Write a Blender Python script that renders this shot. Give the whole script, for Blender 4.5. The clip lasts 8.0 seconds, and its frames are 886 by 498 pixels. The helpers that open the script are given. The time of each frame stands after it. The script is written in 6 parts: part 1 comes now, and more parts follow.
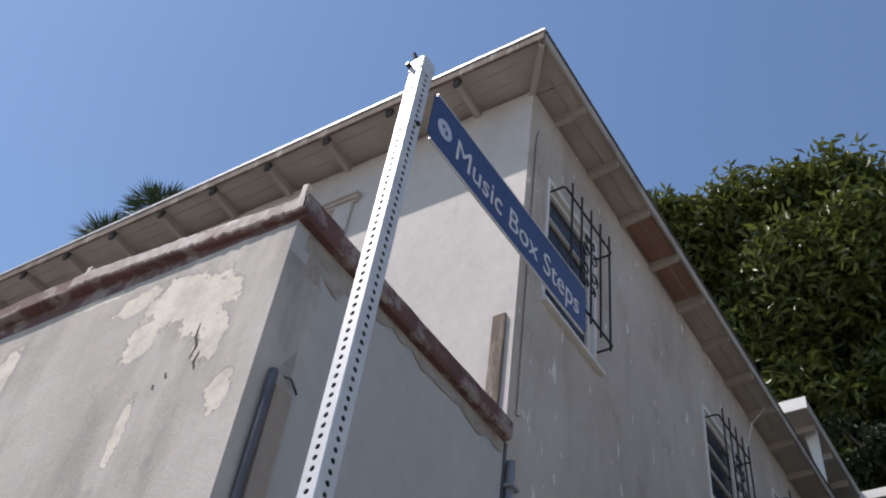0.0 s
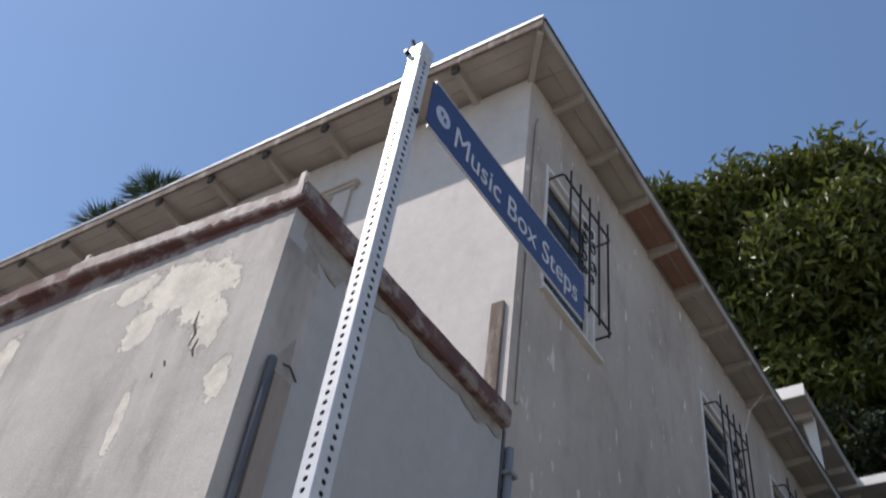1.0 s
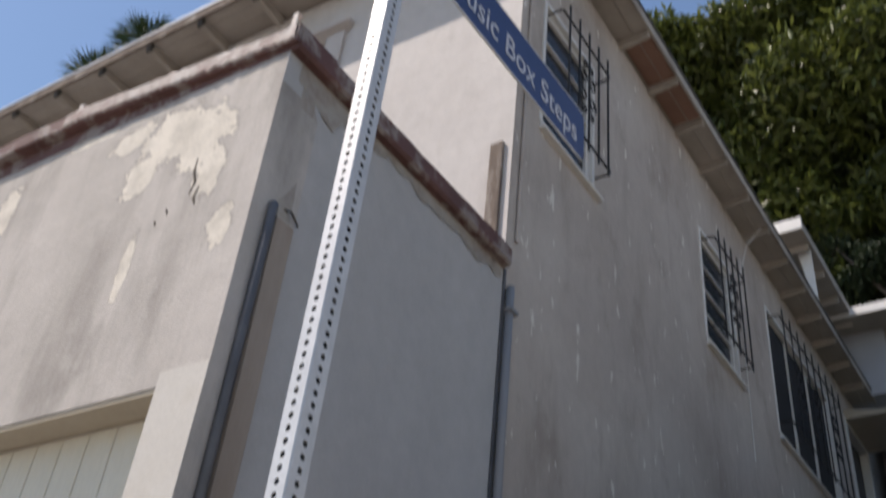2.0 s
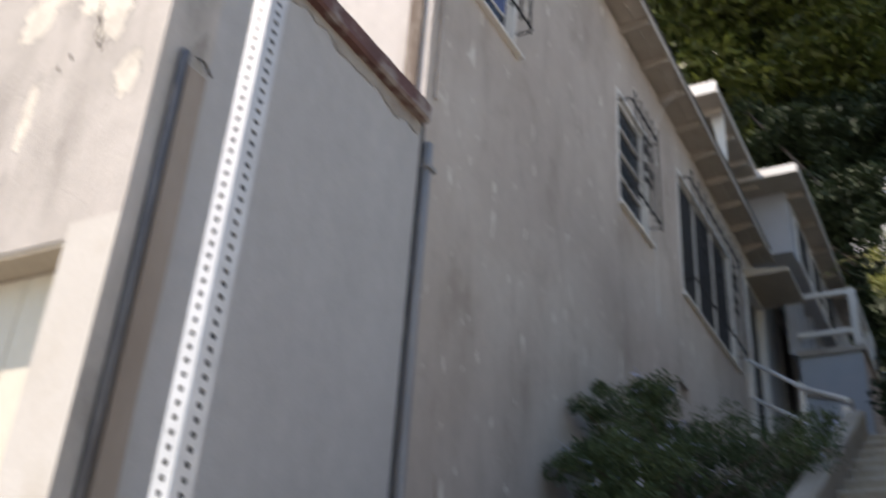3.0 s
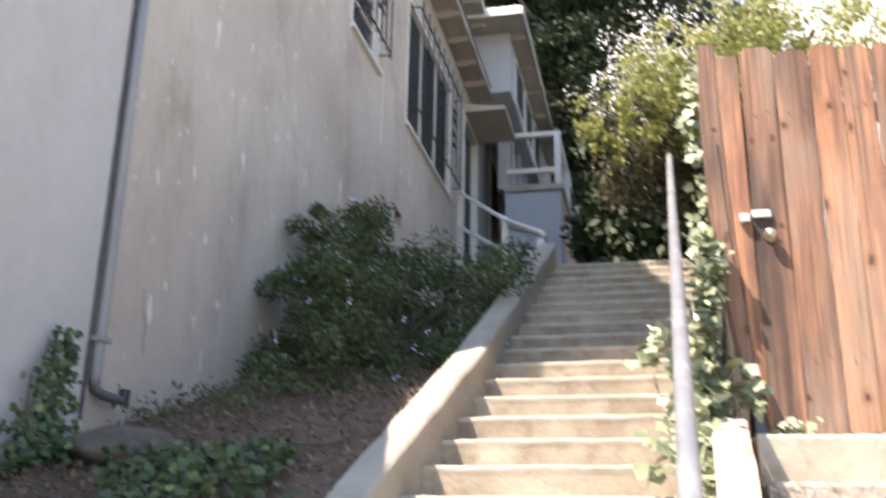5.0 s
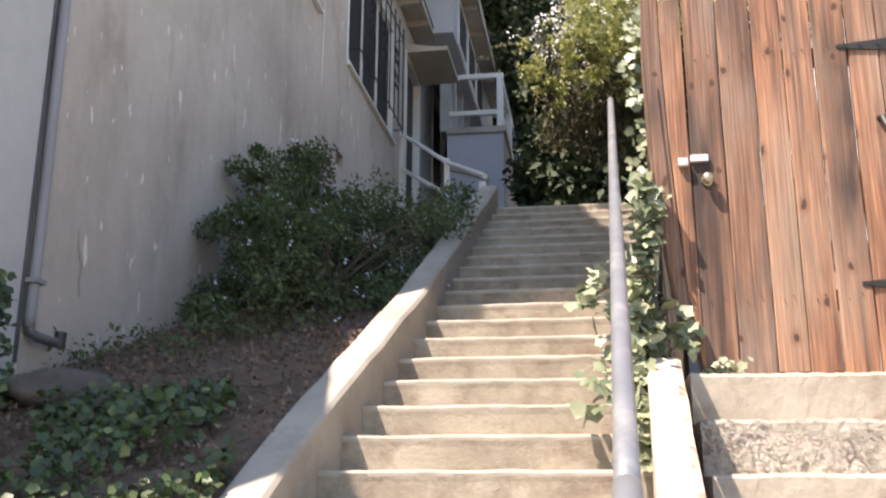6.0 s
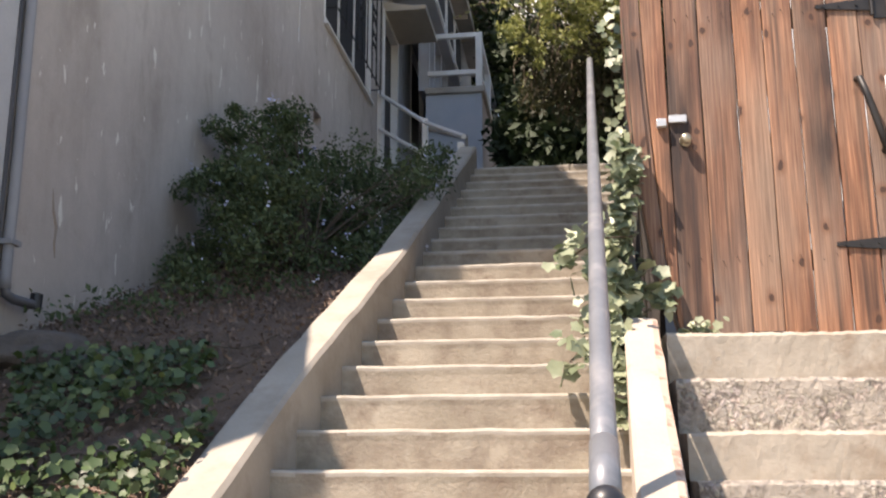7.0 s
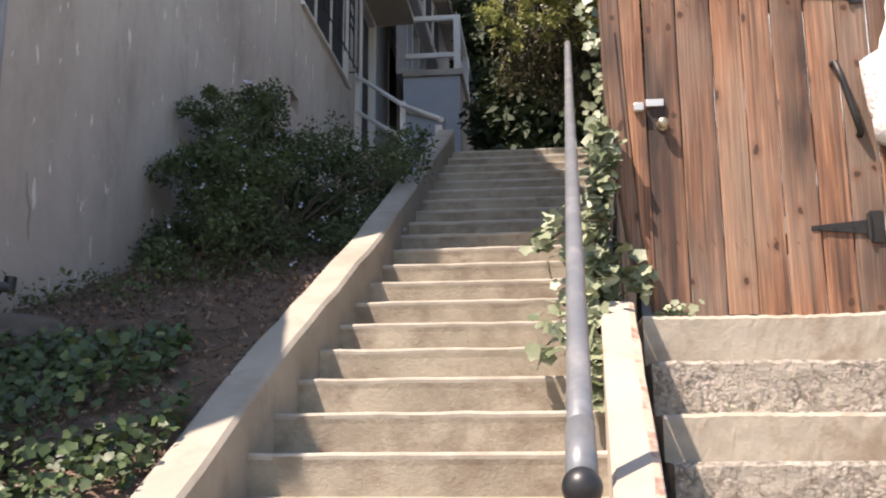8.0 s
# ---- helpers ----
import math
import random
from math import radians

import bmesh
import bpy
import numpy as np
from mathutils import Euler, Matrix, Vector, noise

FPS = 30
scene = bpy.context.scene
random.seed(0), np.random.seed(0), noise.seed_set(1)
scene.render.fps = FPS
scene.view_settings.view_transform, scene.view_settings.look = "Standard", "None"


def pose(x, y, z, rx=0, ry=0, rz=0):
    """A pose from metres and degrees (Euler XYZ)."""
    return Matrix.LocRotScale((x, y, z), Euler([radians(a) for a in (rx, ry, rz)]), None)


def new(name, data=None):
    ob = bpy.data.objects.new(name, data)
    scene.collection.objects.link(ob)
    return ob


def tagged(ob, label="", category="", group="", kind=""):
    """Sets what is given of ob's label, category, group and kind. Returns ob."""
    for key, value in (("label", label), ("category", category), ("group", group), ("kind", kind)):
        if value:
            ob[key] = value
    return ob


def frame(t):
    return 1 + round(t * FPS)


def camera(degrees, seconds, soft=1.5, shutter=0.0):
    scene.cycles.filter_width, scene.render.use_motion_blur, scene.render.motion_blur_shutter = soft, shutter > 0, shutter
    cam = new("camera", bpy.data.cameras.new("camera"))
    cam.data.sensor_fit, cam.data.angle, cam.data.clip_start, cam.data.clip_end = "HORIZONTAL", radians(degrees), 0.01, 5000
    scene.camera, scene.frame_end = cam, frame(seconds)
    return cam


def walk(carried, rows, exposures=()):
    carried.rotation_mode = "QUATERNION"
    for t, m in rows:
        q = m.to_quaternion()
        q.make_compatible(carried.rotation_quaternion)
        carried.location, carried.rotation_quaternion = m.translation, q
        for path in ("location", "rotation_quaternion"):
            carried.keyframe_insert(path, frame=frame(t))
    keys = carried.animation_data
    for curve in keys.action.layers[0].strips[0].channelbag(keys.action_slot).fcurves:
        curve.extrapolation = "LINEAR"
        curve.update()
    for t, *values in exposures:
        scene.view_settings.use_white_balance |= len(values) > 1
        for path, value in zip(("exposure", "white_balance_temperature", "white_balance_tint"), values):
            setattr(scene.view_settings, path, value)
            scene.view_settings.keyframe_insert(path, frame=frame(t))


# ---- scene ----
EYE = 1.518
cam = camera(49.52, 8.0, soft=2.0, shutter=1.0)
PATH = [(0, pose(0, 0, EYE, 136.48, -6.59, 32.77)),
        (0.5, pose(0, 0, EYE, 136.24, -6.55, 32.69)),
        (1, pose(0, 0, EYE, 135.75, -6.50, 32.74)),
        (1.2, pose(0, 0, EYE, 133.68, -6.36, 32.84)),
        (2.3, pose(0, 0, EYE, 123.65, -4.90, 33.55)),
        (2.5, pose(0, 0, EYE, 121.58, -4.65, 32.93)),
        (3, pose(0, 0, EYE, 118.09, -3.74, 28.87)),
        (3.5, pose(0, 0, EYE, 114.70, -2.79, 24.47)),
        (4, pose(0, 0, EYE, 112.67, -2.18, 19.53)),
        (4.5, pose(0, 0, EYE, 110.80, -1.74, 15.48)),
        (5, pose(0, 0, EYE, 108.18, -0.96, 12.19)),
        (5.2, pose(0, 0, EYE, 107.32, -0.62, 11.16)),
        (6.3, pose(0, 0, EYE, 104.02, -0.16, 8.35)),
        (6.5, pose(0, 0, EYE, 103.54, -0.06, 8.11)),
        (7, pose(0, 0, EYE, 102.44, 0.11, 7.55)),
        (7.5, pose(0, 0, EYE, 101.50, 0.31, 7.07)),
        (8, pose(0, 0, EYE, 101.44, 0.31, 6.23))]
EXPOSURES = [(0, 0.07, 6600, 15), (1.2, 0.07, 6600, 15), (2.5, 0.37, 7250, 17), (3.0, 0.78, 7350, 17), (3.5, 1.32, 7500, 17), (4.5, 1.90, 7600, 18), (5.2, 1.80, 7620, 19),
             (6.5, 1.28, 7620, 20), (8, 1.04, 7620, 20)]
walk(cam, PATH, EXPOSURES)

# ---- light ----
SUN_WAY = Vector((0.478, 0.385, -1.0)).normalized()
world = bpy.data.worlds.new("sky")
scene.world = world
world.use_nodes = True
wn = world.node_tree
sky = wn.nodes.new("ShaderNodeTexSky")
sky.sky_type, sky.sun_disc = "NISHITA", False
sky.sun_elevation = math.asin(-SUN_WAY.z)
sky.sun_rotation = math.atan2(-SUN_WAY.x, -SUN_WAY.y)
sky.air_density, sky.dust_density, sky.ozone_density = 1.6, 0.45, 6.0
wn.links.new(sky.outputs[0], wn.nodes["Background"].inputs[0])
wn.nodes["Background"].inputs[1].default_value = 0.12
sun_data = bpy.data.lights.new("sun", "SUN")
sun_data.energy, sun_data.angle, sun_data.color = 5.0, radians(0.53), (1.0, 0.95, 0.88)
sun = new("sun", sun_data)
sun.rotation_euler = SUN_WAY.to_track_quat("-Z", "Y").to_euler()
sun.location = (-12, -10, 30)

# ---- materials ----
def nodes_of(name):
    m = bpy.data.materials.new(name)
    m.use_nodes = True
    nt = m.node_tree
    return m, nt, nt.nodes["Principled BSDF"]


def noise_node(nt, scale, detail=6, rough=0.6, stretch=(1, 1, 1)):
    co = nt.nodes.new("ShaderNodeTexCoord")
    mp = nt.nodes.new("ShaderNodeMapping")
    mp.inputs["Scale"].default_value = stretch
    nt.links.new(co.outputs["Object"], mp.inputs[0])
    n = nt.nodes.new("ShaderNodeTexNoise")
    n.inputs["Scale"].default_value, n.inputs["Detail"].default_value, n.inputs["Roughness"].default_value = scale, detail, rough
    nt.links.new(mp.outputs[0], n.inputs["Vector"])
    return n.outputs["Fac"]


def ramp(nt, fac, lo, hi, a=(0, 0, 0, 1), b=(1, 1, 1, 1)):
    r = nt.nodes.new("ShaderNodeValToRGB")
    r.color_ramp.elements[0].position, r.color_ramp.elements[1].position = lo, hi
    r.color_ramp.elements[0].color, r.color_ramp.elements[1].color = a, b
    nt.links.new(fac, r.inputs[0])
    return r.outputs[0]


def mix(nt, fac, a, b, mode="MIX"):
    m = nt.nodes.new("ShaderNodeMix")
    m.data_type, m.blend_type = "RGBA", mode
    for sock, v in ((m.inputs[0], fac), (m.inputs[6], a), (m.inputs[7], b)):
        if isinstance(v, (int, float)):
            sock.default_value = v
        elif isinstance(v, tuple):
            sock.default_value = (*v[:3], 1)
        else:
            nt.links.new(v, sock)
    return m.outputs[2]


def maths(nt, op, a, b):
    m = nt.nodes.new("ShaderNodeMath")
    m.operation = op
    for sock, v in ((m.inputs[0], a), (m.inputs[1], b)):
        if isinstance(v, (int, float)):
            sock.default_value = v
        else:
            nt.links.new(v, sock)
    return m.outputs[0]


def bump(nt, bsdf, height, strength, dist):
    b = nt.nodes.new("ShaderNodeBump")
    b.inputs["Strength"].default_value, b.inputs["Distance"].default_value = strength, dist
    nt.links.new(height, b.inputs["Height"])
    nt.links.new(b.outputs[0], bsdf.inputs["Normal"])


def surface(name, c1, c2, scale=4, rough=0.8, grain=60, relief=0.3, depth=0.005, metal=0.0, stretch=(1, 1, 1), dirt=None, dirt_scale=1.2, dirt_at=(0.5, 0.7)):
    """Two-scale mottled surface: broad drift between c1 and c2, fine grain, optional dirt."""
    m, nt, p = nodes_of(name)
    broad = ramp(nt, noise_node(nt, scale, 6, 0.6, stretch), 0.3, 0.7)
    fine_f = noise_node(nt, grain, 4, 0.7, stretch)
    col = mix(nt, broad, c1, c2)
    col = mix(nt, 0.25, col, ramp(nt, fine_f, 0.25, 0.75, (0.55, 0.55, 0.55, 1), (1, 1, 1, 1)), "MULTIPLY")
    if dirt:
        col = mix(nt, ramp(nt, noise_node(nt, dirt_scale, 8, 0.65, stretch), *dirt_at), col, dirt)
    nt.links.new(col, p.inputs["Base Color"])
    p.inputs["Roughness"].default_value, p.inputs["Metallic"].default_value = rough, metal
    bump(nt, p, fine_f, relief, depth)
    return m


def varied(name, c1, c2, rough=0.5, island=True, trans=0.0, grain=30, spread=None):
    """Colour that differs from piece to piece."""
    m, nt, p = nodes_of(name)
    if island:
        g = nt.nodes.new("ShaderNodeNewGeometry").outputs["Random Per Island"]
    else:
        g = nt.nodes.new("ShaderNodeObjectInfo").outputs["Random"]
    r = nt.nodes.new("ShaderNodeValToRGB")
    r.color_ramp.elements[0].color, r.color_ramp.elements[1].color = (*c1, 1), (*c2, 1)
    if spread:
        e = r.color_ramp.elements.new(0.93)
        e.color = (*c2, 1)
        r.color_ramp.elements[2].color = (*spread, 1)
    nt.links.new(g, r.inputs[0])
    col = mix(nt, 0.35, r.outputs[0], ramp(nt, noise_node(nt, grain), 0.3, 0.7, (0.5, 0.5, 0.5, 1), (1.2, 1.2, 1.2, 1)), "MULTIPLY")
    nt.links.new(col, p.inputs["Base Color"])
    p.inputs["Roughness"].default_value = rough
    if trans:
        t = nt.nodes.new("ShaderNodeBsdfTranslucent")
        nt.links.new(col, t.inputs[0])
        ms = nt.nodes.new("ShaderNodeMixShader")
        ms.inputs[0].default_value = trans
        nt.links.new(p.outputs[0], ms.inputs[1])
        nt.links.new(t.outputs[0], ms.inputs[2])
        nt.links.new(ms.outputs[0], nt.nodes["Material Output"].inputs[0])
    return m


def stucco(name, c1, c2, streak, patch=None, spots=(), chips=None):
    """Painted stucco: drift, rain streaks, grain, optional bare patches round given spots, optional small chips."""
    m, nt, p = nodes_of(name)
    broad = ramp(nt, noise_node(nt, 0.9, 6, 0.6), 0.3, 0.7)
    col = mix(nt, broad, c1, c2)
    run = ramp(nt, noise_node(nt, 2.2, 7, 0.65, (1, 1, 0.22)), 0.48, 0.72)
    col = mix(nt, maths(nt, "MULTIPLY", run, 0.6), col, streak)
    blotch = ramp(nt, noise_node(nt, 1.7, 9, 0.7, (1, 1, 0.6)), 0.54, 0.68)
    col = mix(nt, maths(nt, "MULTIPLY", blotch, 0.62), col, streak)
    thin = ramp(nt, noise_node(nt, 9, 6, 0.6, (1, 1, 0.06)), 0.56, 0.7)
    col = mix(nt, maths(nt, "MULTIPLY", thin, 0.14), col, streak)
    fine_f = noise_node(nt, 70, 5, 0.7)
    mid_f = noise_node(nt, 9, 6, 0.6)
    col = mix(nt, 0.22, col, ramp(nt, fine_f, 0.25, 0.75, (0.5, 0.5, 0.5, 1), (1, 1, 1, 1)), "MULTIPLY")
    col = mix(nt, 0.2, col, ramp(nt, mid_f, 0.3, 0.7, (0.6, 0.6, 0.6, 1), (1, 1, 1, 1)), "MULTIPLY")
    height = maths(nt, "ADD", fine_f, maths(nt, "MULTIPLY", mid_f, 1.5))
    if patch:
        geo = nt.nodes.new("ShaderNodeTexCoord").outputs["Object"]
        total = None
        for x, y, z, rx, rz in spots:
            mp = nt.nodes.new("ShaderNodeMapping")
            mp.vector_type = "TEXTURE"
            mp.inputs["Location"].default_value = (x, y, z)
            mp.inputs["Scale"].default_value = (rx, rx if rx > 0.5 else 0.5, rz)
            nt.links.new(geo, mp.inputs[0])
            ln = nt.nodes.new("ShaderNodeVectorMath")
            ln.operation = "LENGTH"
            nt.links.new(mp.outputs[0], ln.inputs[0])
            near = maths(nt, "SUBTRACT", 1.0, ln.outputs["Value"])
            total = near if total is None else maths(nt, "MAXIMUM", total, near)
        ragged = maths(nt, "ADD", total, maths(nt, "MULTIPLY", maths(nt, "SUBTRACT", noise_node(nt, 3.8, 14, 0.72), 0.5), 2.7))
        mask = ramp(nt, ragged, 0.24, 0.28)
        bare = mix(nt, ramp(nt, noise_node(nt, 5.5, 9, 0.7), 0.42, 0.66), patch, tuple(0.74 * c for c in patch))
        bare = mix(nt, 0.3, bare, ramp(nt, fine_f, 0.3, 0.7, (0.6, 0.6, 0.6, 1), (1, 1, 1, 1)), "MULTIPLY")
        col = mix(nt, mask, col, bare)
        edge = mix(nt, 1.0, ramp(nt, ragged, 0.15, 0.24), mask, "SUBTRACT")
        col = mix(nt, maths(nt, "MULTIPLY", edge, 0.45), col, (0.12, 0.11, 0.1))
        height = maths(nt, "SUBTRACT", height, maths(nt, "MULTIPLY", mask, 2.5))
    if chips:
        col = mix(nt, ramp(nt, noise_node(nt, 8.5, 6, 0.6, (1, 1, 0.38)), *chips[:2]), col, chips[2])
    nt.links.new(col, p.inputs["Base Color"])
    p.inputs["Roughness"].default_value = 0.9
    bump(nt, p, height, 0.45, 0.006)
    return m


def plank_wood(name, c1, c2, dark, grey):
    """Weathered redwood boards with long grain, knots and greyed stretches; colour shifts board by board."""
    m, nt, p = nodes_of(name)
    rnd = nt.nodes.new("ShaderNodeObjectInfo").outputs["Random"]
    co = nt.nodes.new("ShaderNodeTexCoord")
    off = nt.nodes.new("ShaderNodeCombineXYZ")
    nt.links.new(maths(nt, "MULTIPLY", rnd, 37.0), off.inputs[0])
    nt.links.new(maths(nt, "MULTIPLY", rnd, 91.0), off.inputs[2])
    add = nt.nodes.new("ShaderNodeVectorMath")
    nt.links.new(co.outputs["Object"], add.inputs[0])
    nt.links.new(off.outputs[0], add.inputs[1])

    def grain_noise(scale, stretch, detail=6, dist=0.0):
        mp = nt.nodes.new("ShaderNodeMapping")
        mp.inputs["Scale"].default_value = stretch
        nt.links.new(add.outputs[0], mp.inputs[0])
        n = nt.nodes.new("ShaderNodeTexNoise")
        n.inputs["Scale"].default_value, n.inputs["Detail"].default_value, n.inputs["Distortion"].default_value = scale, detail, dist
        nt.links.new(mp.outputs[0], n.inputs["Vector"])
        return n.outputs["Fac"]
    rings = grain_noise(9, (4, 1, 0.16), 5, 0.6)
    fibre = grain_noise(60, (3, 1, 0.05), 4)
    blot = grain_noise(2.2, (2.2, 1, 0.5), 6)
    weather = grain_noise(1.3, (2.5, 1, 0.6), 7)
    wv = nt.nodes.new("ShaderNodeTexWave")
    wv.wave_type, wv.bands_direction = "BANDS", "X"
    wv.inputs["Scale"].default_value, wv.inputs["Distortion"].default_value, wv.inputs["Detail"].default_value, wv.inputs["Detail Scale"].default_value = 9.0, 9.0, 3.0, 0.6
    mpw = nt.nodes.new("ShaderNodeMapping")
    mpw.inputs["Scale"].default_value = (1.6, 1, 0.16)
    nt.links.new(add.outputs[0], mpw.inputs[0])
    nt.links.new(mpw.outputs[0], wv.inputs["Vector"])
    col = mix(nt, ramp(nt, rings, 0.36, 0.62), c1, c2)
    col = mix(nt, maths(nt, "MULTIPLY", ramp(nt, wv.outputs["Fac"], 0.2, 0.8), 0.42), col, c1)
    col = mix(nt, ramp(nt, blot, 0.45, 0.68), col, dark)
    streaks = grain_noise(26, (2.4, 1, 0.035), 5)
    col = mix(nt, maths(nt, "MULTIPLY", ramp(nt, streaks, 0.56, 0.68), 0.55), col, dark)
    smears = grain_noise(8, (3.2, 1, 0.07), 7, 0.3)
    col = mix(nt, maths(nt, "MULTIPLY", ramp(nt, smears, 0.51, 0.66), 0.75), col, dark)
    col = mix(nt, maths(nt, "MULTIPLY", ramp(nt, weather, 0.47, 0.66), 0.6), col, grey)
    tone = ramp(nt, rnd, 0.0, 1.0, (0.48, 0.53, 0.60, 1), (1.42, 1.22, 1.02, 1))
    col = mix(nt, 0.8, col, tone, "MULTIPLY")
    col = mix(nt, 0.6, col, ramp(nt, fibre, 0.3, 0.7, (0.35, 0.32, 0.3, 1), (1.25, 1.25, 1.25, 1)), "MULTIPLY")
    sep = nt.nodes.new("ShaderNodeSeparateXYZ")
    nt.links.new(add.outputs[0], sep.inputs[0])
    flat = nt.nodes.new("ShaderNodeCombineXYZ")
    warp = maths(nt, "MULTIPLY", grain_noise(12, (1, 1, 1), 3), 0.25)
    nt.links.new(maths(nt, "ADD", maths(nt, "MULTIPLY", sep.outputs[0], 5.2), warp), flat.inputs[0])
    nt.links.new(maths(nt, "ADD", maths(nt, "MULTIPLY", sep.outputs[2], 3.4), warp), flat.inputs[1])
    vor = nt.nodes.new("ShaderNodeTexVoronoi")
    vor.voronoi_dimensions = "2D"
    vor.inputs["Scale"].default_value = 1.0
    nt.links.new(flat.outputs[0], vor.inputs["Vector"])
    pick = nt.nodes.new("ShaderNodeSeparateColor")
    nt.links.new(vor.outputs["Color"], pick.inputs[0])
    some = ramp(nt, pick.outputs[0], 0.28, 0.32)
    halo = maths(nt, "MULTIPLY", ramp(nt, vor.outputs["Distance"], 0.06, 0.2, (0.6, 0.6, 0.6, 1), (0, 0, 0, 1)), some)
    col = mix(nt, halo, col, (0.15, 0.065, 0.033))
    core = maths(nt, "MULTIPLY", ramp(nt, vor.outputs["Distance"], 0.055, 0.075, (0.92, 0.92, 0.92, 1), (0, 0, 0, 1)), some)
    col = mix(nt, core, col, (0.045, 0.02, 0.012))
    nt.links.new(col, p.inputs["Base Color"])
    p.inputs["Roughness"].default_value = 0.75
    bump(nt, p, maths(nt, "ADD", fibre, rings), 0.5, 0.004)
    return m


# Side stucco darker than the front's: some of its shade is in the colour.
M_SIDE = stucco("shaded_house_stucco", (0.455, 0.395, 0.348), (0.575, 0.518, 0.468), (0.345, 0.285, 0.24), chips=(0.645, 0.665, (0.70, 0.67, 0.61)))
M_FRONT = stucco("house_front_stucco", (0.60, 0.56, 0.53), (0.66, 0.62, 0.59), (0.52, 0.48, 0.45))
M_GARAGE = stucco("peeling_garage_stucco", (0.44, 0.405, 0.37), (0.60, 0.555, 0.515), (0.20, 0.178, 0.158), patch=(0.74, 0.68, 0.59),
                  spots=((-3.62, 2.26, 4.98, 0.40, 0.27), (-3.40, 2.26, 4.88, 0.24, 0.34), (-3.28, 2.26, 4.60, 0.13, 0.24), (-3.85, 2.26, 4.78, 0.16, 0.22), (-4.05, 2.26, 5.12, 0.24, 0.15),
                         (-3.08, 2.26, 4.2, 0.10, 0.17), (-5.11, 2.26, 4.94, 0.12, 0.3), (-4.45, 2.26, 5.27, 0.3, 0.05), (-3.70, 2.26, 4.15, 0.06, 0.34), (-4.75, 2.26, 3.9, 0.05, 0.3)))
M_PIER = surface("cream_pier_paint", (0.56, 0.53, 0.485), (0.62, 0.59, 0.545), 1.5, 0.85, 50, 0.4, 0.004, dirt=(0.48, 0.44, 0.38))
M_GREYSIDE = stucco("grey_painted_garage_side", (0.465, 0.455, 0.45), (0.50, 0.49, 0.485), (0.435, 0.425, 0.42))
M_CAP = surface("flaking_red_brown_parapet_paint", (0.10, 0.046, 0.04), (0.165, 0.078, 0.068), 3, 0.75, 40, 0.6, 0.006, dirt=(0.27, 0.225, 0.205), dirt_scale=5, dirt_at=(0.5, 0.6))
M_CAPTOP = surface("worn_cap_plaster", (0.58, 0.53, 0.49), (0.30, 0.20, 0.18), 9, 0.85, 40, 0.7, 0.008, dirt=(0.66, 0.63, 0.6), dirt_scale=4)
M_BARESIDE = surface("bare_weathered_plaster", (0.42, 0.39, 0.35), (0.30, 0.26, 0.23), 4, 0.9, 40, 0.8, 0.01, dirt=(0.2, 0.12, 0.09), dirt_scale=2.0)
M_TRIMWOOD = surface("faded_brown_trim_board", (0.27, 0.215, 0.175), (0.38, 0.32, 0.27), 4, 0.85, 50, 0.4, 0.004, stretch=(1, 1, 0.2), dirt=(0.26, 0.19, 0.15))
M_LEDGER = surface("decayed_ledger_dark_fascia", (0.13, 0.095, 0.075), (0.24, 0.19, 0.155), 7, 0.95, 45, 1.0, 0.012, stretch=(1, 1, 0.25), dirt=(0.36, 0.32, 0.28), dirt_scale=6, dirt_at=(0.55, 0.66))
M_PIPE = surface("dark_grey_conduit", (0.10, 0.10, 0.11), (0.15, 0.15, 0.16), 6, 0.55, 60, 0.15, 0.001, metal=0.4)
M_DOWN = surface("grey_downspout_paint", (0.22, 0.22, 0.235), (0.29, 0.29, 0.30), 5, 0.6, 60, 0.15, 0.002, stretch=(1, 1, 0.2))
M_WHITE = surface("aged_white_paint", (0.70, 0.68, 0.65), (0.78, 0.76, 0.73), 5, 0.6, 50, 0.2, 0.002, dirt=(0.5, 0.46, 0.42), dirt_at=(0.6, 0.75))
M_CROWN = surface("faded_pinkish_white_trim", (0.52, 0.47, 0.44), (0.60, 0.55, 0.51), 4, 0.8, 45, 0.3, 0.003, dirt=(0.40, 0.34, 0.30), dirt_at=(0.55, 0.75))
M_SOFFIT = surface("soffit_paint", (0.38, 0.335, 0.285), (0.47, 0.42, 0.365), 2.5, 0.8, 45, 0.3, 0.003, dirt=(0.36, 0.3, 0.25), dirt_at=(0.58, 0.75))
M_RUSTBOARD = surface("bare_reddish_soffit_board", (0.24, 0.13, 0.09), (0.30, 0.17, 0.12), 3, 0.8, 50, 0.4, 0.004)
M_FASCIA = surface("weathered_fascia", (0.36, 0.32, 0.28), (0.46, 0.42, 0.37), 3, 0.8, 50, 0.3, 0.003, dirt=(0.2, 0.17, 0.15))
M_ROOF = surface("dark_roofing", (0.06, 0.055, 0.05), (0.09, 0.085, 0.08), 6, 0.9, 80, 0.6, 0.004)
M_IRON = surface("black_wrought_iron", (0.015, 0.014, 0.014), (0.03, 0.027, 0.025), 12, 0.5, 80, 0.2, 0.001, metal=0.3)
M_GALV = surface("galvanised_steel", (0.54, 0.545, 0.55), (0.66, 0.665, 0.67), 14, 0.45, 90, 0.15, 0.0006, metal=0.25, dirt=(0.5, 0.5, 0.5))
M_RAIL = surface("dull_galvanised_rail", (0.145, 0.155, 0.17), (0.20, 0.21, 0.225), 9, 0.4, 90, 0.15, 0.001, metal=0.15, dirt=(0.3, 0.29, 0.29), dirt_scale=4)
